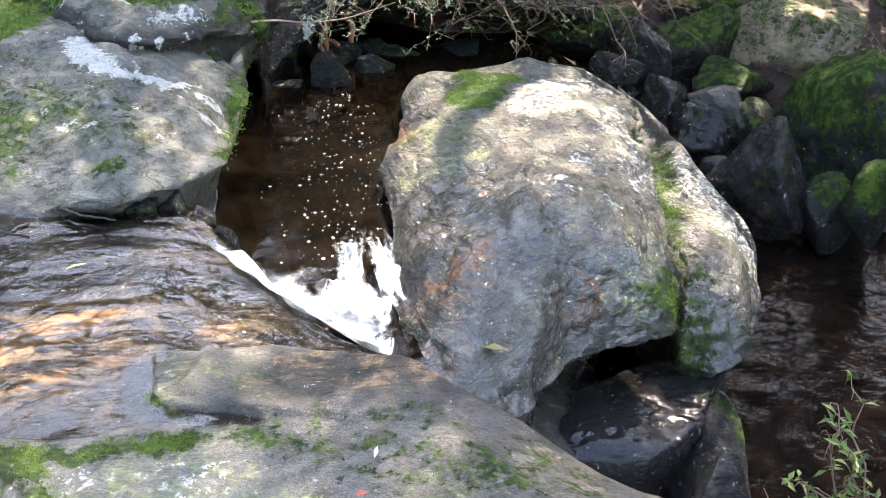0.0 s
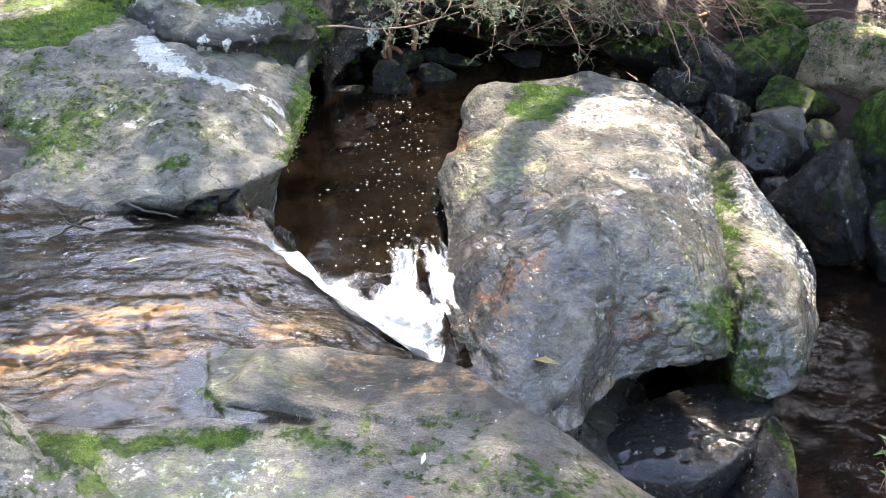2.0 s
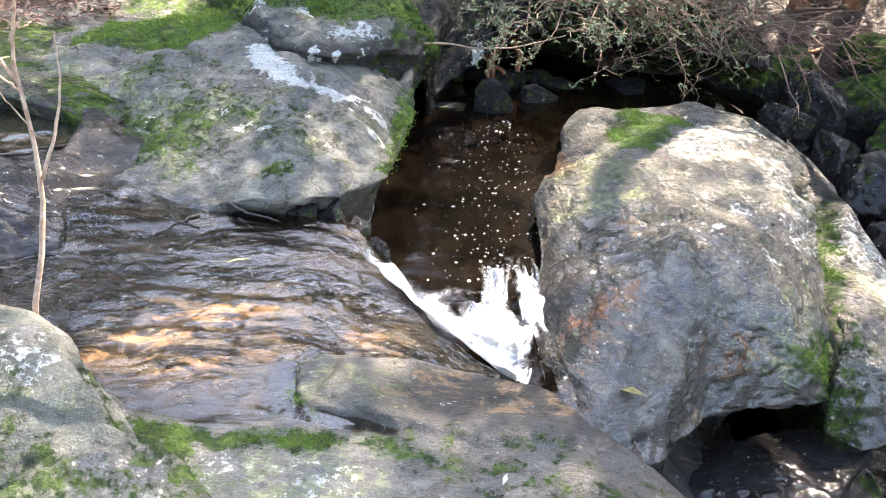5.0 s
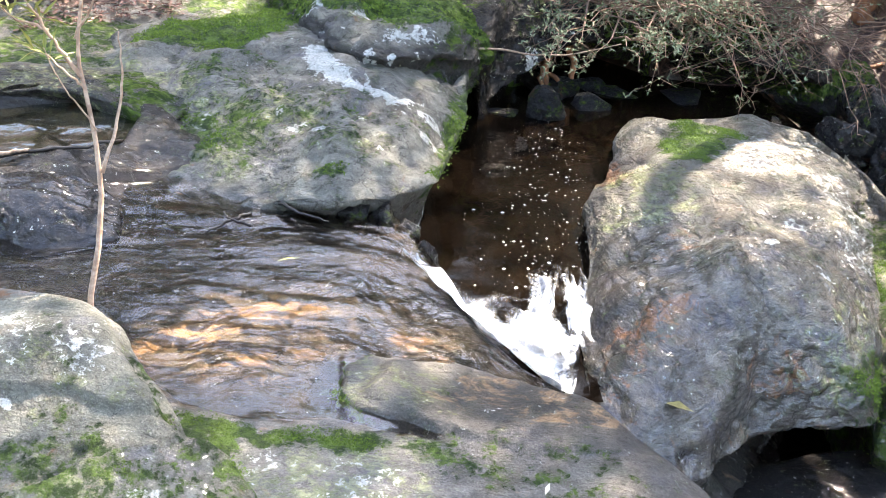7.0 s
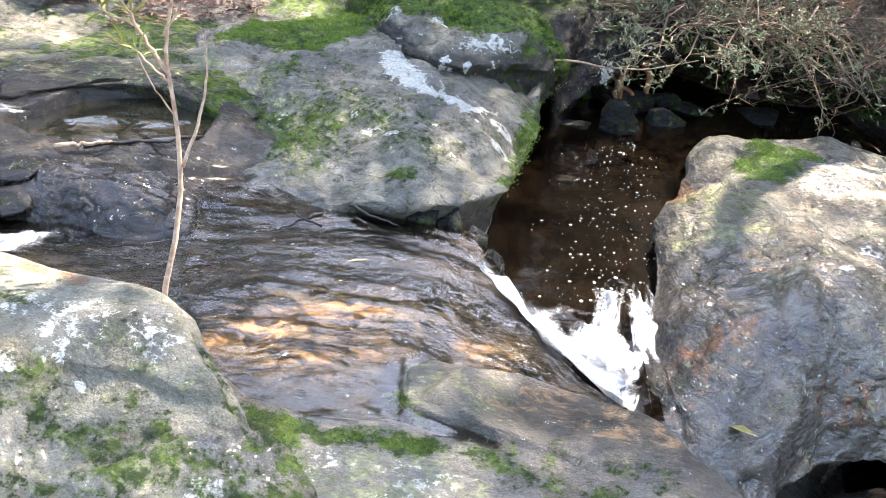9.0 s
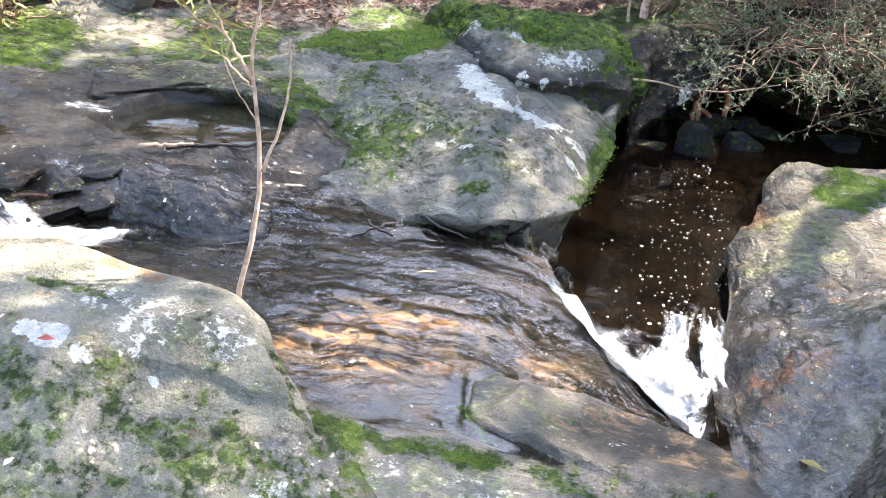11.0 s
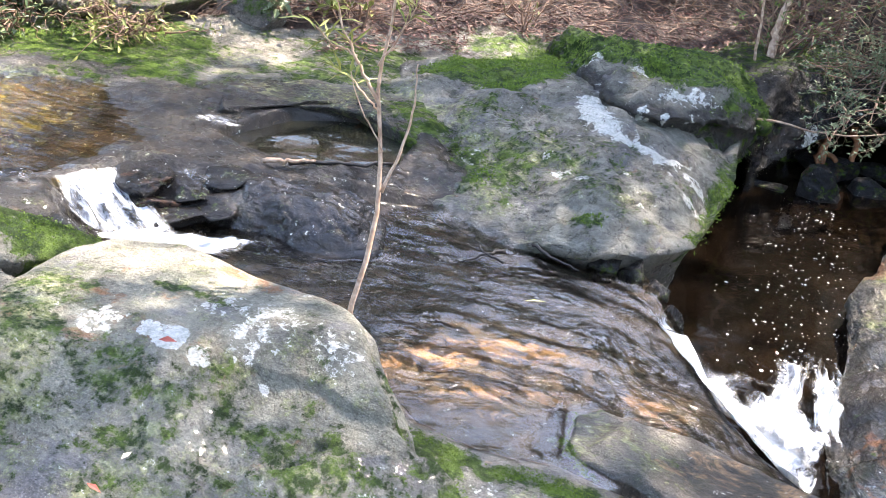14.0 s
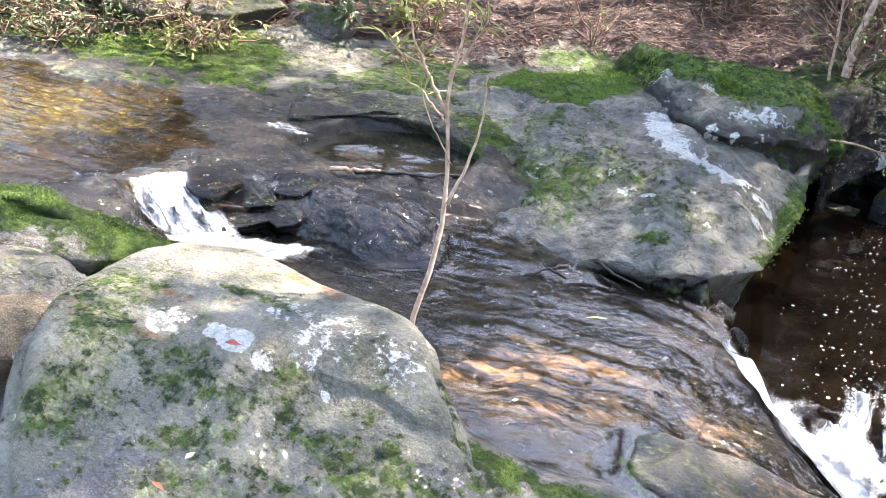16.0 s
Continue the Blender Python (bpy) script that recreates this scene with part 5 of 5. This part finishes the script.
# standing trunks
trunk("slender_tree", "slim pale-barked tree on the rock edge", [(.66, 7.2, .55), (.7, 7.4, .8), (.69, 7.46, .95), (.78, 7.55, 1.3), (.9, 7.7, 2.0)], .035, .02, BARK_PALE, 31, 3)
trunk("slender_tree", "thin bare stem beside the pale tree", [(.58, 7.15, .55), (.56, 7.2, .9), (.5, 7.3, 1.5)], .013, .006, BARK_PALE, 32, 4)
trunk("creek_tree", "crooked red-barked tree at the upstream bank", [(-4.3, 4.75, .3), (-4.28, 4.76, .45), (-4.2, 4.8, .8), (-4.4, 4.9, 2.5)], .045, .03, BARK_RED, 33, 3)
for i, (x, y, r, h, dx) in enumerate([(4.6, 9.2, .09, 4.5, .15), (5.05, 9.05, .08, 4.5, -.05), (5.5, 9.6, .06, 4, .1), (6.3, 9.2, .07, 4.5, 0), (3.7, 9.7, .07, 4, .1), (1.35, 8.6, .09, 5, .2), (1.5, 8.75, .06, 5, .05), (2.9, 9.4, .06, 4, -.1), (7.2, 8.6, .08, 4, .1), (-.2, 10.4, .1, 6, .1), (-3.4, 9.4, .12, 6, -.2), (.9, 11, .12, 6, 0), (4.2, 11.2, .13, 6, .1), (6, 11, .12, 6, .1), (2.2, 10.8, .1, 6, .1)]):
    z = ground_at(x, y) - 0.05
    trunk("forest_tree", "red-brown forest trunk with peeling bark" if i < 5 else "dark forest trunk behind the undergrowth", [(x, y, z), (x + dx * .3, y, z + .4), (x + dx, y + .1, z + h * .5), (x + 2 * dx, y + .1, z + h)], r, r * .6, BARK_RED if i < 5 else BARK_DARK, 40 + i, 2)


def stick(name, label, pts, r0, r1, mat, s, cat="stick"):
    rng = random.Random(s)
    o = np.asarray(pts[0], float)
    p = np.asarray(pts, float) - o
    t, k = np.linspace(0, 1, 12), np.linspace(0, 1, len(p))
    q = np.stack([np.interp(t, k, p[:, i]) for i in range(3)], 1)
    q[1:-1] += np.array([[rng.gauss(0, r0 * .3) for _ in range(3)] for _ in range(10)])
    ob = mesh_of(name, *tube(q, r0, r1, 6), mat)
    ob.location = o
    return tagged(ob, label, cat)


stick("hanging_stick", "long thin dead stick reaching across the pool", [(.5, 5.72, .63), (.74, 6.0, .57), (.91, 6.2, .5), (1.1, 6.4, .45), (1.3, 6.6, .42), (1.7, 6.9, .45)], .008, .004, BARK_PALE, 1)
for i, (a, b) in enumerate([((1.18, 7.1, .42), (1.12, 6.95, .0)), ((1.28, 7.15, .45), (1.2, 7.0, .05)), ((1.35, 7.2, .45), (1.38, 7.05, .02)), ((1.1, 7.2, .35), (1.3, 7.05, .08))]):
    stick("hanging_root", "rust-coloured root hanging under the overhang", [a, tuple((np.array(a) + np.array(b)) / 2 + np.array([.04 * (-1) ** i, 0, 0])), b], .035, .016, BARK_RED, 10 + i, "root")
stick("driftwood", "black wet twig caught on the rock shelf", [(-.52, 3.62, .4), (-.6, 3.5, .41), (-.66, 3.42, .4)], .009, .004, DRIFT, 20)
stick("driftwood", "black wet twig caught on the rock shelf", [(-.5, 3.5, .4), (-.6, 3.52, .42), (-.63, 3.62, .4)], .006, .003, DRIFT, 21)
stick("driftwood", "dark stick lying along the slab's foot", [(-.42, 3.76, .39), (-.32, 3.68, .39), (-.2, 3.63, .38)], .008, .004, DRIFT, 22)
stick("driftwood", "short dark stub standing at the rock's edge", [(-1.27, 2.6, .36), (-1.26, 2.6, .46), (-1.25, 2.59, .5)], .014, .007, DRIFT, 23)
stick("bleached_stick", "white stick lying at the rim of the small pool", [(-1.66, 3.68, .545), (-1.55, 3.74, .55), (-1.46, 3.8, .55)], .012, .006, BARK_PALE, 24)
stick("wet_log", "dark wet branch lying across the rim of the small pool", [(-1.56, 3.74, .535), (-1.45, 3.86, .53), (-1.3, 3.93, .52), (-1.15, 4.08, .51)], .011, .006, DRIFT, 26)
stick("fallen_branch", "bare fallen branch among the bank stones", [(5.4, 9.0, .15), (4.8, 8.7, .05), (4.3, 8.4, .05), (3.8, 8.3, 0)], .03, .012, BARK_RED, 25)
for i in range(10):
    x, y = 3.2 + 2.6 * RNG.random(), 7.9 + 1.2 * RNG.random()
    z = ground_at(x, y) + .08
    stick("fallen_branch", "bare grey branch lying on the far bank", [(x, y, z + .1), (x + .3, y - .1, z + .14), (x + RNG.uniform(.5, .9), y + RNG.uniform(-.4, .4), z + .08)], .012, .004, TWIG, 50 + i)


# ---- leaf litter, moss and grass ----
def litter(n, s):
    rng = np.random.default_rng(s)
    x = rng.uniform(-6, 8, n * 3)
    y = bank(x) + 0.05 + rng.exponential(1.6, n * 3)
    keep = (y < 13) & ((x < 1.2) | (rng.random(n * 3) < 0.35)) & ~((x > -1.4) & (x < .7) & (y < 7.0)) & ~((x < -2.2) & (y < bank(x) + 0.75)) & ~((x > 2.8) & (y < 8.4))
    x, y = x[keep][:n], y[keep][:n]
    z = ground_height(x, y) + 0.012
    h = Heap()
    n = len(x)
    a = rng.uniform(0, 2 * math.pi, n)
    h.leaves(np.stack([x, y, z + rng.uniform(0, .025, n)], 1), np.stack([np.cos(a), np.sin(a), rng.normal(0, .25, n)], 1), rng.normal(0, .4, (n, 3)) + np.array([0, 0, 1]), rng.uniform(.035, .085, n), rng.uniform(.009, .02, n))
    return tagged(h.part("leaf_litter", LITTER, None, True), "deep litter of fallen red-brown gum leaves on the bank", "leaf litter", kind="stuff")


litter(14000, 3)


def litter_twigs(n, s):
    rng = random.Random(s)
    h = Heap()
    for _ in range(n):
        x = rng.uniform(-5, 3)
        y = bank(np.array([x]))[0] + .7 + rng.expovariate(0.7)
        z = ground_at(x, y) + .03
        a, l = rng.uniform(0, math.pi), rng.uniform(.15, .6)
        h.add(*tube(bent((x, y, z), (x + l * math.cos(a), y + .6 * l * math.sin(a), z + rng.uniform(0, .18)), rng, 0, .06, 5), .005, .002, 3))
    return tagged(h.part("twig_litter", TWIG), "dead twigs scattered over the leaf litter", "twigs", kind="stuff")


litter_twigs(900, 4)


# ---- white water and foam ----
def foam_material():
    """White water: strands along the flow that thin out to clear at the edges."""
    m, t, p = material("white_water")
    k = Net(t)
    flow = t.nodes.new("ShaderNodeCombineXYZ")
    k.link(k.attr("across"), flow.inputs[0])
    k.link(k.attr("along"), flow.inputs[1])
    strand = k.noise(1.0, 5, 0.6, flow.outputs[0], 0.8)
    lump = k.noise(22, 5, 0.65, None, 0.8)
    n = k.math("ADD", k.math("MULTIPLY", strand, 0.72), k.math("MULTIPLY", lump, 0.28))
    k.link(k.mix(k.ramp(n, 0.4, 0.56), (0.78, 0.83, 0.9), (0.96, 0.97, 0.98)), p.inputs["Base Color"])
    p.inputs["Roughness"].default_value = 0.3
    e = k.math("ADD", k.math("MULTIPLY", k.attr("body"), 1.25), k.math("MULTIPLY", k.math("SUBTRACT", n, 0.5), 3.6))
    k.link(k.ramp(e, 0.1, 1.5), p.inputs["Alpha"])
    k.link(k.bump(n, 0.7, 0.03), p.inputs["Normal"])
    return m


FOAM = foam_material()


def curve(pts, t):
    p = np.asarray(pts, float)
    k = np.linspace(0, 1, len(p))
    return np.stack([np.interp(t, k, p[:, i]) for i in range(3)], 1)


def torrent(name, label, top, foot, s, nu=90, nv=60, drop=1.6, rough=0.02, fade=(0.08, 0.08, 0.0, 0.2), streak=0.0, bulge=0.0, strands=16.0, gain=1.0):
    """Falling white water between the lip it leaves and the line where it ends."""
    u, w = np.meshgrid(np.linspace(0, 1, nu), np.linspace(0, 1, nv))
    u, w = u.ravel(), w.ravel()
    a, b = curve(top, u), curve(foot, u)
    p = a + (b - a) * w[:, None]
    p[:, 2] = a[:, 2] + (b[:, 2] - a[:, 2]) * (1 - (1 - w) ** drop) + bulge * np.sin(math.pi * w)
    n = fbm(np.stack([u * 8, w * 3.5, u * 0], 1), 1.0, 2, s)
    p[:, 2] += rough * n * smooth(0, 0.25, w)
    p[:, 0] += 0.5 * rough * fbm(p, 12, 2, s + 5)
    p[:, 2] = np.maximum(p[:, 2], bare(p[:, 0], p[:, 1]) + 0.022 + 0.3 * rough * n)
    body = np.minimum.reduce([smooth(-0.01, fade[0], u), smooth(-0.01, fade[1], 1 - u), smooth(-0.01, fade[2] + 0.001, w), smooth(-0.01, fade[3], 1 - w)])
    if streak:
        body = body - streak * (0.5 + 0.5 * vnoise(np.stack([u * 26, w * 2.0, u * 0], 1), s + 3)) * smooth(0.0, 0.35, 1 - w)
    ob = mesh_of(name, p, grid_faces(nu, nv), FOAM, None, dict(body=body * gain, across=u * strands, along=w * 2.2))
    return tagged(ob, label, "water", kind="structure")


torrent("water_fall", "white water tumbling off the rock lip into the pool", [(.05, 3.56, .37), (.14, 3.41, .365), (.22, 3.26, .355), (.31, 3.08, .345), (.41, 2.9, .335), (.5, 2.79, .32), (.6, 2.68, .3), (.68, 2.62, .28)], [(.055, 3.565, .37), (.155, 3.44, .355), (.25, 3.36, .32), (.4, 3.5, .16), (.58, 3.72, .04), (.74, 3.7, .03), (.84, 3.5, .03), (.86, 3.3, .04), (.82, 3.05, .06), (.76, 2.85, .1)], 5, 170, 120, 2.6, .024, (.3, .06, .05, .6), 0.12, .0, 14.0, .95)
torrent("water_splash", "white churn where the fall meets the pool", [(.5, 3.25, .1), (.65, 3.1, .12), (.78, 3.0, .12)], [(.6, 3.6, .03), (.8, 3.62, .03), (.9, 3.3, .03)], 6, 90, 70, 1.2, .02, (.25, .2, .2, .5), 0.0, .05, 9.0, .95)
torrent("water_splash", "white tongue of spray thrown against the boulder", [(.78, 3.3, .08), (.85, 3.26, .1), (.9, 3.22, .08)], [(.86, 3.95, .05), (.93, 3.98, .06), (1.0, 3.95, .03)], 16, 50, 70, 1.0, .03, (.3, .3, .15, .45), 0.0, .03, 4.0, .95)
torrent("water_splash", "white tongue of spray reaching up the pool", [(.62, 3.4, .06), (.7, 3.38, .08), (.76, 3.36, .06)], [(.72, 3.95, .03), (.8, 4.02, .04), (.9, 4.05, .03)], 17, 50, 60, 1.0, .025, (.3, .3, .15, .5), 0.0, .02, 4.0, .8)
torrent("water_cascade", "white cascade spilling over the upstream ledge", [(-2.29, 3.06, .535), (-2.22, 3.17, .55), (-2.13, 3.3, .545)], [(-2.08, 2.92, .385), (-1.9, 2.97, .39), (-1.72, 3.1, .39)], 7, 120, 60, 2.0, .015, (.1, .12, .02, .2), .25, .03, 10.0, .68)
torrent("water_outflow", "foamy water running out below the cascade", [(-2.04, 2.88, .4), (-1.75, 2.95, .4), (-1.5, 3.0, .4)], [(-1.98, 3.06, .395), (-1.72, 3.14, .395), (-1.4, 3.2, .395)], 8, 80, 30, 1.0, .012, (.1, .25, .2, .25), .15)
torrent("water_trickle", "thin white strands over dark ledges", [(-2.06, 3.38, .535), (-1.9, 3.42, .535), (-1.7, 3.47, .53)], [(-1.97, 3.22, .39), (-1.82, 3.24, .39), (-1.62, 3.3, .39)], 20, 110, 40, 1.8, .012, (.3, .3, .05, .5), 0.0, 0, 6.0, .18)
torrent("water_trickle", "thin white strands over the ledge's end", [(-2.5, 2.92, .53), (-2.33, 3.03, .535)], [(-2.36, 2.8, .45), (-2.2, 2.92, .42)], 21, 60, 30, 1.8, .012, (.3, .3, .05, .5), 0.0, 0, 5.0, .2)
torrent("water_trickle", "white runnel feeding the small rock pool", [(-2.2, 3.98, .56), (-2.12, 4.1, .56)], [(-1.95, 3.92, .485), (-1.8, 4.05, .48)], 31, 40, 30, 1.4, .008, (.35, .35, .1, .35), .25, 0, 4.0, .55)


def flecks(n, s):
    rng = np.random.default_rng(s)
    h = Heap()
    while h.n < n * 7:
        t = rng.random()
        x = .68 + .5 * t ** .7 * (1 if rng.random() < .6 else .2) + rng.normal(0, .14)
        y = 3.75 + 2.6 * rng.random() ** 1.4
        x += 0.12 * (y - 4)
        if inside([(.3, 3.75), (1.0, 3.9), (1.15, 4.8), (1.35, 6.0), (1.0, 6.6), (.6, 5.6), (.4, 4.6)], np.array([x]), np.array([y]))[0] < 0:
            continue
        r = min(.0015 + rng.exponential(.0021), .009)
        a = np.linspace(0, 2 * math.pi, 6, endpoint=False)
        ring = np.stack([x + r * np.cos(a) * rng.uniform(.7, 1.3, 6), y + r * np.sin(a) * rng.uniform(.7, 1.3, 6), np.full(6, .006)], 1)
        h.add(np.vstack([ring, [[x, y, .006 + r * .5]]]), [(i, (i + 1) % 6, 6) for i in range(6)])
    return tagged(h.part("foam_flecks", plain_material("foam_fleck", (0.75, 0.73, 0.66), (0.85, 0.83, 0.78), 20, 0.5, False, 0)), "small white foam flecks drifting on the pool", "foam", kind="stuff")


flecks(340, 9)


# ---- moss tufts on the rocks ----
def tufts(name, label, host, n, s, size=0.018, mask="moss", least=0.6, mat=None):
    """Short upright sprigs where the rock carries moss."""
    rng = np.random.default_rng(s)
    me = host.data
    m = np.zeros(len(me.vertices), dtype=np.float32)
    me.attributes[mask].data.foreach_get("value", m)
    co = np.zeros(len(me.vertices) * 3, dtype=np.float32)
    me.vertices.foreach_get("co", co)
    no = np.zeros(len(me.vertices) * 3, dtype=np.float32)
    me.vertices.foreach_get("normal", no)
    co, no = co.reshape(-1, 3) + np.array(host.location), no.reshape(-1, 3)
    good = np.where((m > least) & (np.hypot(co[:, 0], co[:, 1] - 1) < 9) & (fbm(co, 9, 3, s) + 1.2 * (m - 0.9) > -0.05))[0]
    if not len(good):
        return None
    h = Heap()
    i = np.repeat(rng.choice(good, n), 3)
    c = co[i] + np.repeat(rng.normal(0, .014, (n, 3)), 3, 0) * np.array([1, 1, .1]) - no[i] * .003
    h.leaves(c, no[i] + rng.normal(0, .6, (3 * n, 3)), rng.normal(0, 1, (3 * n, 3)), size * rng.uniform(.4, 1.3, 3 * n), np.full(3 * n, size * .42), 0.1)
    return tagged(h.part(name, mat or MOSS_TUFT, None, True), label, "moss", kind="stuff")


def found(name):
    return bpy.data.objects[name]


tufts("moss", "bright green moss tufts beside the water sheet", found("ground"), 14000, 1, .007)
tufts("moss", "green moss tufts on the lichen slab", found("lichen_rock"), 7000, 2, .014)
tufts("moss", "green moss mat on the upper ledge", found("ledge_rock"), 5000, 3, .018)
tufts("moss", "moss in the boulder's cleft", found("boulder"), 6000, 4, .011)
tufts("moss", "low moss on the pale sandstone block", found("near_rock"), 2600, 5, .007)
tufts("moss", "thick moss mat on the low rock", found("mossy_rock"), 5000, 6, .008)
tufts("moss", "moss on the overhanging shelf", found("overhang_rock"), 2500, 7, .03)


# ---- fallen leaves ----
def fallen_leaf(at, length, width, turn, mat, label):
    h = Heap()
    h.leaf((0, 0, 0.004), np.array([math.cos(turn), math.sin(turn), 0.05]), np.array([0.1, 0, 1.0]), length, width, 0.12)
    ob = h.part("fallen_leaf", mat, None, True)
    ob.location = at
    return tagged(ob, label, "leaf", "fallen leaves")


for at, l, w, a, mat, label in [((-1.2, 1.99, .655), .05, .03, .3, LEAF_RED, "small red leaf lying on pale sandstone"), ((-1.05, 1.43, .635), .045, .015, -.3, LEAF_RED, "narrow red leaf on pale sandstone"), ((-1.01, 1.5, .662), .035, .014, 1.4, LEAF_PALE, "bleached leaf on pale sandstone"),
                                ((1.12, 2.93, .035), .11, .05, -.4, LEAF_OLIVE, "olive-brown leaf stuck to the wet boulder"), ((.5, 2.0, ground_at(.5, 2.0) + .012), .06, .014, 1.2, LEAF_PALE, "pale pink leaf on the wet slope"), ((.42, 1.86, ground_at(.42, 1.86) + .012), .04, .02, .2, LEAF_RED, "red leaf on the wet slope"), ((-.36, 3.19, .405), .09, .012, .5, LEAF_YELLOW, "thin yellow leaf on the water sheet")]:
    fallen_leaf(at, l, w, a, mat, label)


# ---- unseen trees overhead, added to shade the creek ----
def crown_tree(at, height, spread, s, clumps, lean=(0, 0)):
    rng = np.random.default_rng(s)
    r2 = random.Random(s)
    e = empty("gum_tree", at, "unseen gum tree added to shade and dim the creek", "tree", "trees over the creek")
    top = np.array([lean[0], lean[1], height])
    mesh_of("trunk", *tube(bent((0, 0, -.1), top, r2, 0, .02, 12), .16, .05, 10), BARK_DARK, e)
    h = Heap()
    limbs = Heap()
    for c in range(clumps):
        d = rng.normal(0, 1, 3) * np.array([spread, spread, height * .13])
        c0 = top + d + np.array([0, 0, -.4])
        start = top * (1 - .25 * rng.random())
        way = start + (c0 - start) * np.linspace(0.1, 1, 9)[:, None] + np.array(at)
        # leaves and limbs in the sun's way to chosen patches are left out
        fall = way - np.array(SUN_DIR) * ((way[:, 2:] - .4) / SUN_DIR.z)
        if not any((np.hypot(fall[:, 0] - qx, fall[:, 1] - qy) < qr + .05).any() for qx, qy, qr in SUN_PATCHES):
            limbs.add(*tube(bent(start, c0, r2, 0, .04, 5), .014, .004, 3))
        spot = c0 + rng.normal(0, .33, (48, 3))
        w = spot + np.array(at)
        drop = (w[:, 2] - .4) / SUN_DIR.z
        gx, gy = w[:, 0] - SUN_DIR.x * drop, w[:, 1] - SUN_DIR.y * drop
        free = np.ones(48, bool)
        for qx, qy, qr in SUN_PATCHES:
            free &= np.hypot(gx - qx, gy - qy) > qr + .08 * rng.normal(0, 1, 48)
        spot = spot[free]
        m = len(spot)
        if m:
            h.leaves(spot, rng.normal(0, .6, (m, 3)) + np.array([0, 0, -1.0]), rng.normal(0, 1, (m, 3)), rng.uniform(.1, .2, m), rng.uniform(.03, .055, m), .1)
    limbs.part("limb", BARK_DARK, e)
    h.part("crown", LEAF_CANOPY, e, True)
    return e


# sun patches wanted on the ground: x, y, radius; crowns stay open for them
SUN_PATCHES = [(2.2, 5.25, .12), (2.5, 5.25, .1), (2.3, 4.85, .13), (2.62, 4.85, .09), (2.42, 4.5, .09), (2.75, 4.45, .09), (2.85, 4.1, .08), (2.3, 4.2, .05), (2.62, 4.15, .07), (1.95, 4.2, .05), (1.95, 5.0, .07), (-1.72, 2.3, .1), (-1.55, 2.34, .16), (-1.35, 2.36, .16), (-1.18, 2.35, .13), (-1.02, 2.34, .11), (-.9, 2.33, .08), (-.64, 2.76, .2), (-.47, 2.87, .3), (-.25, 3.03, .22), (.25, 2.86, .14), (-3.3, 3.6, .25), (-3.1, 3.9, .12), (-2.4, 5.2, .14), (-1.3, 6.6, .22), (-.6, 6.3, .12), (4.9, 7.0, .16), (4.5, 6.2, .08), (5.5, 7.3, .22), (5.95, 7.3, .16), (-.1, 5.15, .08), (-.4, 6.0, .12)]
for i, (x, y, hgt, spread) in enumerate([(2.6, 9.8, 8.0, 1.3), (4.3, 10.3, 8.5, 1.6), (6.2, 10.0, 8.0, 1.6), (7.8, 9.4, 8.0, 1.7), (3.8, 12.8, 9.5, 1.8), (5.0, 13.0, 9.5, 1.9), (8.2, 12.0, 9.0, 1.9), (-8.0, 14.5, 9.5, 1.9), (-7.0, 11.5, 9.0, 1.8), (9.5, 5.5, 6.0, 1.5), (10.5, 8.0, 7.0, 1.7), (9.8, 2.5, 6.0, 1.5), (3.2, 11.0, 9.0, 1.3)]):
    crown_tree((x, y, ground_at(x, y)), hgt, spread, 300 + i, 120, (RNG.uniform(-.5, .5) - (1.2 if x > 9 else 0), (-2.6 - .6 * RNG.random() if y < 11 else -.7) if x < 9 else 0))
# unseen young trees, added to block the sky the water would reflect
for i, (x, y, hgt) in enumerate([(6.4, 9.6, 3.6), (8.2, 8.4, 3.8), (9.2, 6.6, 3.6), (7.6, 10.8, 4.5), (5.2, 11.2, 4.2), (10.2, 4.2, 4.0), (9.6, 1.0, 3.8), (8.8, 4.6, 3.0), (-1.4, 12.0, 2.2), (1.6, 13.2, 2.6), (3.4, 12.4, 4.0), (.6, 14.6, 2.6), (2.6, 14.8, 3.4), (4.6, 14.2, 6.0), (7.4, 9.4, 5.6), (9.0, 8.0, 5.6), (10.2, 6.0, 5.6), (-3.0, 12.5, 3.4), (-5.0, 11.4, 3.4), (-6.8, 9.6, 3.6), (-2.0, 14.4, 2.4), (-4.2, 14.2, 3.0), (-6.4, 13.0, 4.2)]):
    tagged(crown_tree((x, y, ground_at(x, y)), hgt, .95, 340 + i, 85), "unseen young tree added to block reflected sky", group="young trees")
# unseen trees added to shade the upstream bank, and behind to cut sky light
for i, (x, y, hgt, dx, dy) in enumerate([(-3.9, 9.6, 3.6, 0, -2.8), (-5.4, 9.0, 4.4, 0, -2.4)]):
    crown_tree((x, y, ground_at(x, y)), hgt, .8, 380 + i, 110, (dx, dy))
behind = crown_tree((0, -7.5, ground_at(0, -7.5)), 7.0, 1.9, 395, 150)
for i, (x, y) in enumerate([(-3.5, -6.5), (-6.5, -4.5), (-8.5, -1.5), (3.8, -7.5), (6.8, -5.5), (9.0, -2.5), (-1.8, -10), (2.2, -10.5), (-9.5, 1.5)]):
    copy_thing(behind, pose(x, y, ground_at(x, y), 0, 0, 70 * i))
